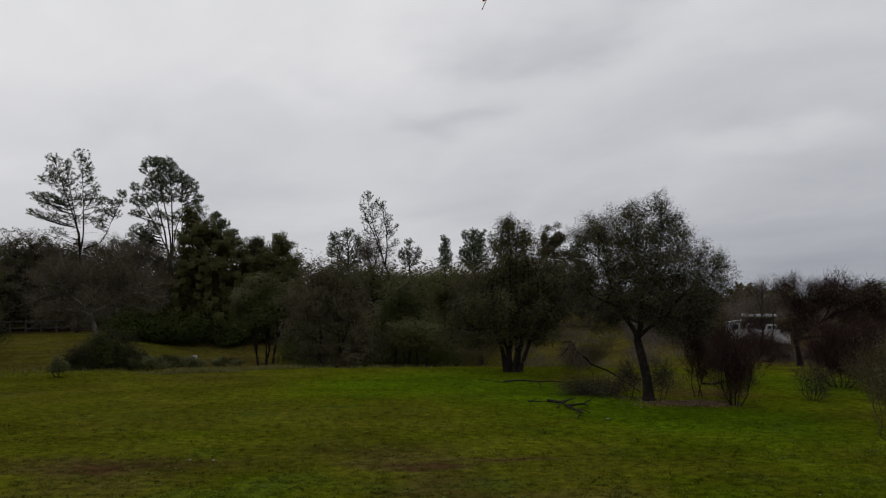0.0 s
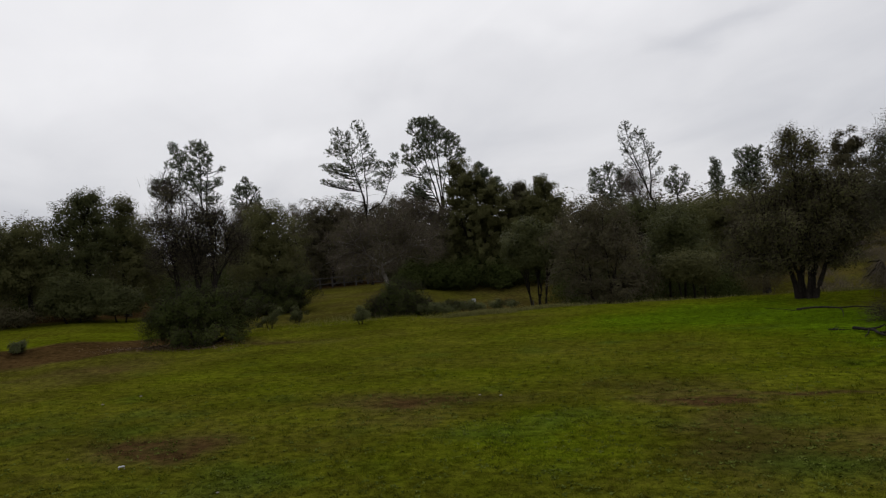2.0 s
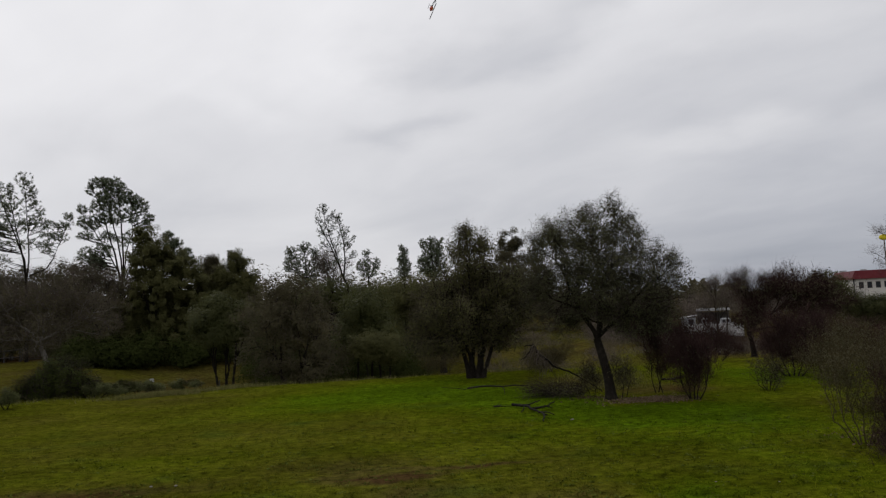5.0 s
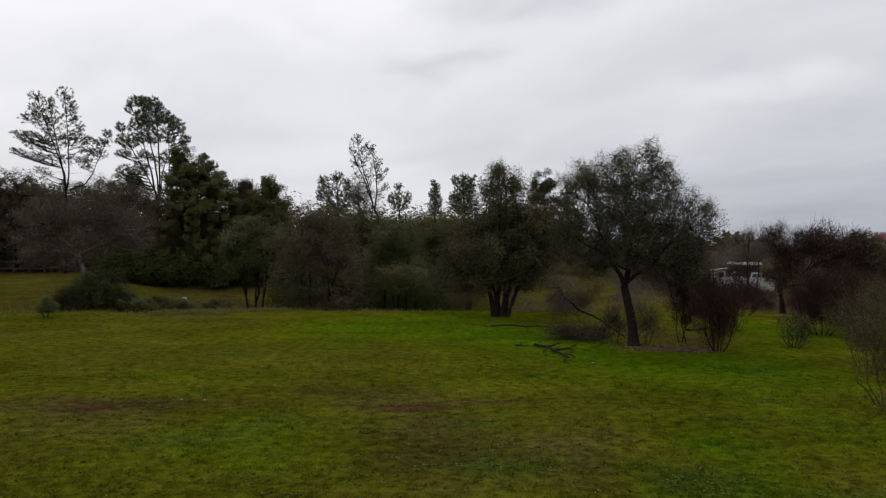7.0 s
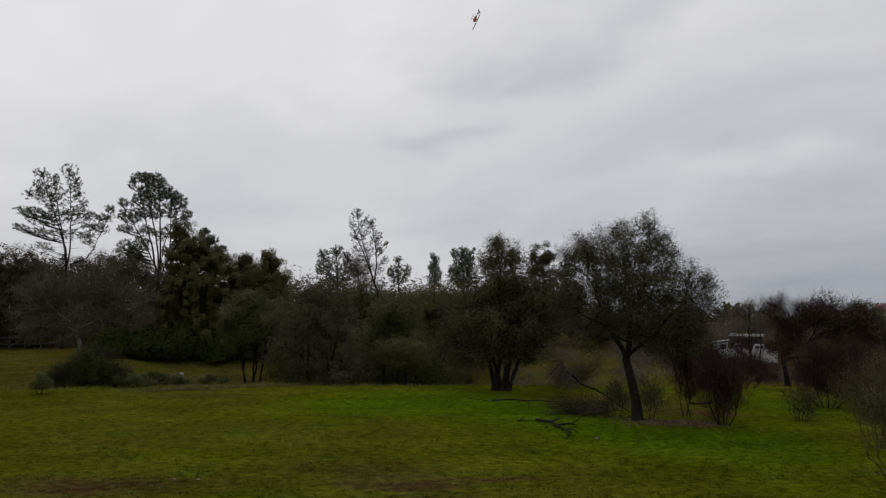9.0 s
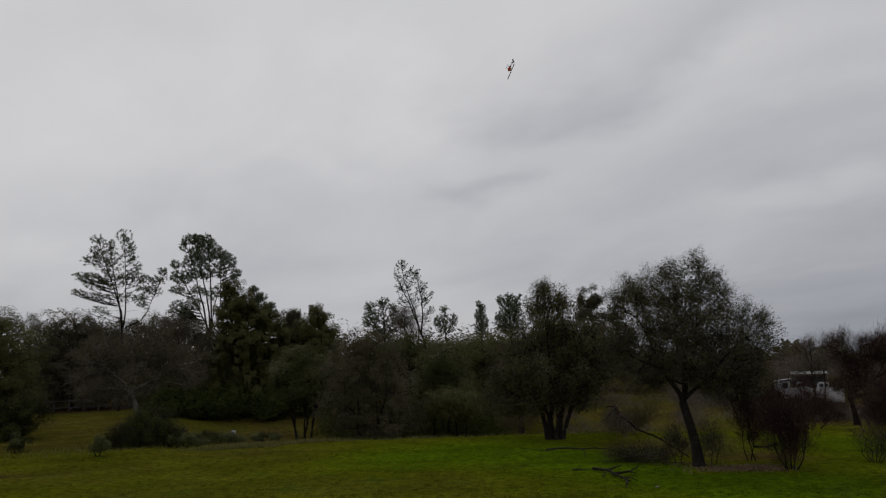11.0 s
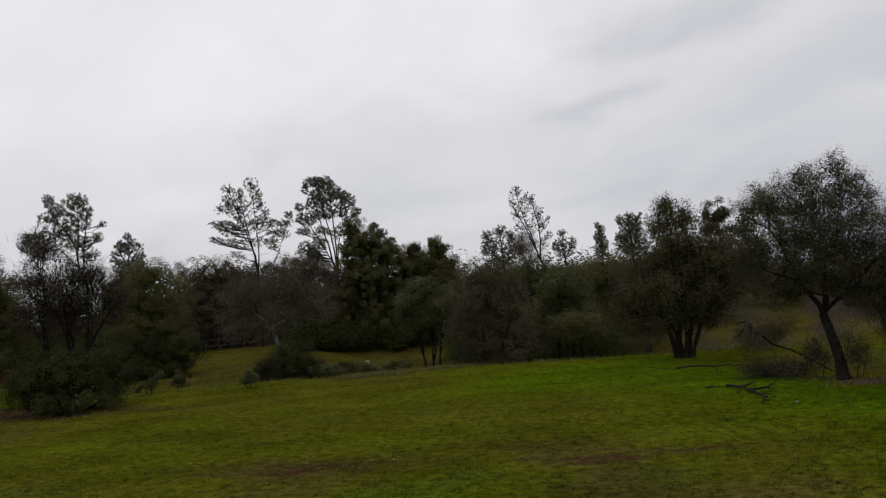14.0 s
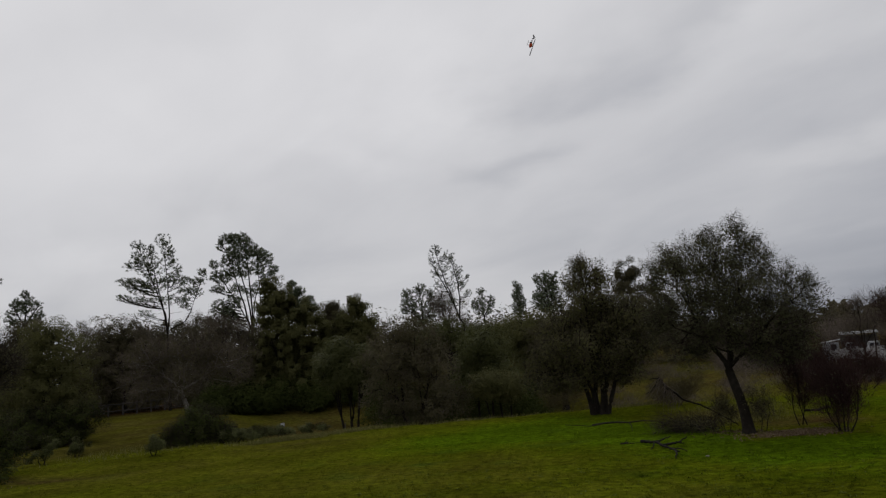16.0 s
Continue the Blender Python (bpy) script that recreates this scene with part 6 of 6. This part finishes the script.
def stake(az, d, top):
    p = spot(az, d)
    ob = part("stake", box(-0.018, 0.018, -0.018, 0.018, -0.2, top - p.z, 0.004), FENCE_WOOD, None)
    ob.matrix_world = Matrix.Translation(p)
    tagged(ob, "thin weathered wooden stake at the crest", "stake", "thin stakes")


def model_helicopter():
    """The flying model helicopter, nose low, its rotor at rest."""
    h = new("model_helicopter")
    pos = Vector((1.19, 19.9, 11.6))
    tail = Vector((0.34, 0.35, 0.86)).normalized()
    side = Vector((0.85, -0.45, -0.15))
    side = (side - tail * side.dot(tail)).normalized()
    up = tail.cross(side)
    m = Matrix((side, tail, up)).transposed()
    h.matrix_world = Matrix.Translation(pos) @ m.to_4x4()
    tagged(h, "small red and black model helicopter in flight", "model helicopter")
    bm = bmesh.new()
    bmesh.ops.create_uvsphere(bm, u_segments=18, v_segments=12, radius=0.5)
    bmesh.ops.scale(bm, vec=(0.085, 0.20, 0.10), verts=bm.verts)
    for v in bm.verts:
        if v.co.y > 0:
            v.co.x *= 1 - 1.8 * v.co.y
            v.co.z *= 1 - 2.2 * v.co.y
    part("canopy", bm, RED_SHELL, h, "red canopy shell")
    bm = bmesh.new()
    bmesh.ops.create_uvsphere(bm, u_segments=14, v_segments=8, radius=0.5)
    bmesh.ops.scale(bm, vec=(0.088, 0.07, 0.05), verts=bm.verts)
    bmesh.ops.translate(bm, vec=(0, 0.03, 0.035), verts=bm.verts)
    part("stripe", bm, YELLOW_SHELL, h, "yellow stripe")
    part("frame", box(-0.022, 0.022, -0.03, 0.09, -0.04, 0.06, 0.004), BLACK_PLASTIC, h)
    part("tail_boom", rod_mesh("tail_boom", BLACK_PLASTIC, rod((0, 0.06, 0.01), (0, 0.36, 0.02), 0.009, 0.007, 8)), None, h)
    part("tail_fin", box(-0.003, 0.003, 0.335, 0.385, -0.05, 0.06, 0.001), BLACK_PLASTIC, h)
    part("tailplane", box(-0.045, 0.045, 0.27, 0.30, 0.015, 0.02, 0.001), BLACK_PLASTIC, h)
    tr = part("tail_rotor", rod_mesh("tail_rotor", BLACK_PLASTIC, rod((0.004, 0.365, 0.02), (0.022, 0.365, 0.02), 0.006, 0.006, 6)), None, h)
    part("blade", box(0.016, 0.019, 0.358, 0.372, -0.05, 0.09), BLACK_PLASTIC, tr)
    mast = part("mast", rod_mesh("mast", BLACK_PLASTIC, rod((0, 0.02, 0.05), (0, 0.02, 0.13), 0.006, 0.006, 8)), None, h)
    part("rotor_blade", box(-0.014, 0.014, -0.31, 0.0, 0.118, 0.122, 0.001), BLACK_PLASTIC, mast)
    part("rotor_blade", box(-0.014, 0.014, 0.04, 0.35, 0.118, 0.122, 0.001), BLACK_PLASTIC, mast)
    for x in (-0.05, 0.05):
        part("skid", rod_mesh("skid", BLACK_PLASTIC, rod((x, -0.10, -0.095), (x, 0.10, -0.095), 0.005, 0.005, 6)), None, h)
        for y in (-0.04, 0.05):
            part("strut", rod_mesh("strut", BLACK_PLASTIC, rod((x, y, -0.095), (x * 0.3, y, -0.03), 0.004, 0.004, 6)), None, h)


def leaf_litter():
    rng = np.random.default_rng(9)
    pts = []
    for cx, cy, rx, ry, n in ((6.98, 20.22, 1.0, 0.45, 2200), (-20.3, 21.6, 2.4, 0.9, 1500), (9.4, 13.6, 1.0, 1.0, 300), (5.8, 21.2, 0.8, 0.5, 400)):
        q = rng.normal(size=(n, 2)) * [rx * 0.6, ry * 0.6] + [cx, cy]
        pts += [(a, b, height(a, b) + 0.012) for a, b in q]
    me = leaf_mesh("leaf_litter", rng, np.array(pts), 0.035, LITTER_LEAF, 1.5)
    tagged(new("leaf_litter", me), "pale brown fallen leaves on bare earth", "leaves", kind="stuff")


CLOVER_LEAF = mat("clover_leaves", [(0.050, 0.064, 0.010), (0.070, 0.088, 0.016), (0.095, 0.112, 0.026)], 2, 1.0, island=0.6, gloss=0.0)
WEED_LEAF = mat("dark_weed_leaves", [(0.034, 0.042, 0.006), (0.048, 0.058, 0.009)], 2, 1.0, island=0.5, gloss=0.0)


def weeds():
    """Low broad-leaved weeds and clover in the turf, thickest in the trodden and damp places."""
    rng = np.random.default_rng(12)
    n = 15000
    az, r = rng.uniform(-60, 44, n), np.exp(rng.uniform(math.log(6.3), math.log(19), n))
    x, y = r * np.sin(np.radians(az)), r * np.cos(np.radians(az))
    thick = np.array([0.25 + 0.8 * damp(a, b) + 0.6 * noise.noise(Vector((a * 1.3, b * 1.3, 40.0))) + 0.5 * max(0.0, wear(a, b) - 0.4) for a, b in zip(x, y)])
    keep = rng.random(n) < thick
    hub = np.stack([x, y], 1)[keep]
    q = 6
    c = np.repeat(hub, q, 0) + rng.normal(size=(len(hub) * q, 2)) * 0.03
    c = np.column_stack([c, [height(a, b) + 0.014 for a, b in c]])
    up = np.tile([0.0, 0.0, 0.55], (len(c), 1))
    half = len(c) // 2 // q * q
    for nm, part_of, ma, label in (("weeds", c[:half], WEED_LEAF, "low dark broad-leaved weeds in the turf"), ("clover", c[half:], CLOVER_LEAF, "pale grey-green clover scattered in the turf")):
        me = leaf_mesh(nm, rng, part_of, 0.024, ma, 1.3, facing=up[:len(part_of)])
        tagged(new(nm, me), label, nm, kind="stuff")


def dry_grass():
    rng = np.random.default_rng(10)
    c, ln = [], []
    for az0, az1, d0, d1, n in ((-21.5, -16, 29.8, 30.8, 3600), (-16, -11, 30.2, 31.0, 1800), (6.5, 13, 30.5, 36, 5200), (-12, 4, 31, 33, 1200), (13, 19, 24, 29, 1800), (-34, -22, 31, 35, 1200)):
        a = rng.normal((az0 + az1) / 2, (az1 - az0) * 0.3, n) + 0.5 * np.sin(np.arange(n) * 0.37)
        d = rng.uniform(d0, d1, n)
        for p, q in zip(a, d):
            c.append(spot(p, q, 0.01))
    c = np.array(c)
    d = unit(rng, len(c)) * 0.45 + [0, 0, 1]
    d /= np.linalg.norm(d, axis=1, keepdims=True)
    me = spike_mesh("dry_grass", rng, c, d, 0.17, 0.016, STRAW)
    tagged(new("dry_grass", me), "pale dry grass tufts along the crest", "grass", kind="stuff")


stuccoed_building()
pole_sign()
utility_pole()
pale_yard()
parked_van(2.1, 4.6, 1.5)
parked_van(4.4, 2.0, 1.9)
paddock_fence()
fallen_branch("long dark fallen branch lying on the crest", 2.15, 25.3, -0.72, 2.8, 0.035, 4, level=1)
forked_branch()
fallen_branch("short dark broken branch beside the forked one", 2.45, 20.6, -0.3, 0.45, 0.025, 8, level=1)
broken_limb()
fallen_branch("small dark stick in the grass near the brush", 8.1, 11.7, 0.9, 0.5, 0.02, 17, level=1)
fallen_branch("small dark stick in the grass near the brush", 7.2, 9.1, 0.3, 0.6, 0.02, 18, level=1)
log(9.71, 25.14, 0.75, 0.8, 0.055, 3)
log(9.16, 24.64, -0.3, 0.5, 0.045, 5)
for i, (x, y, s) in enumerate(((-6.45, 7.56, 0.06), (-10.35, 8.58, 0.05), (-13.33, 13.22, 0.09), (-13.64, 12.36, 0.09), (-4.64, 13.22, 0.08),
                               (-4.21, 13.22, 0.09), (4.06, 17.68, 0.12), (4.78, 11.13, 0.05), (5.7, 10.93, 0.05))):
    stone(x, y, s * 0.65, i)
white_board()
marker_sign()
stake(-17.3, 36, 0.08)
stake(-14.4, 36, -0.05)
model_helicopter()
leaf_litter()
weeds()
dry_grass()
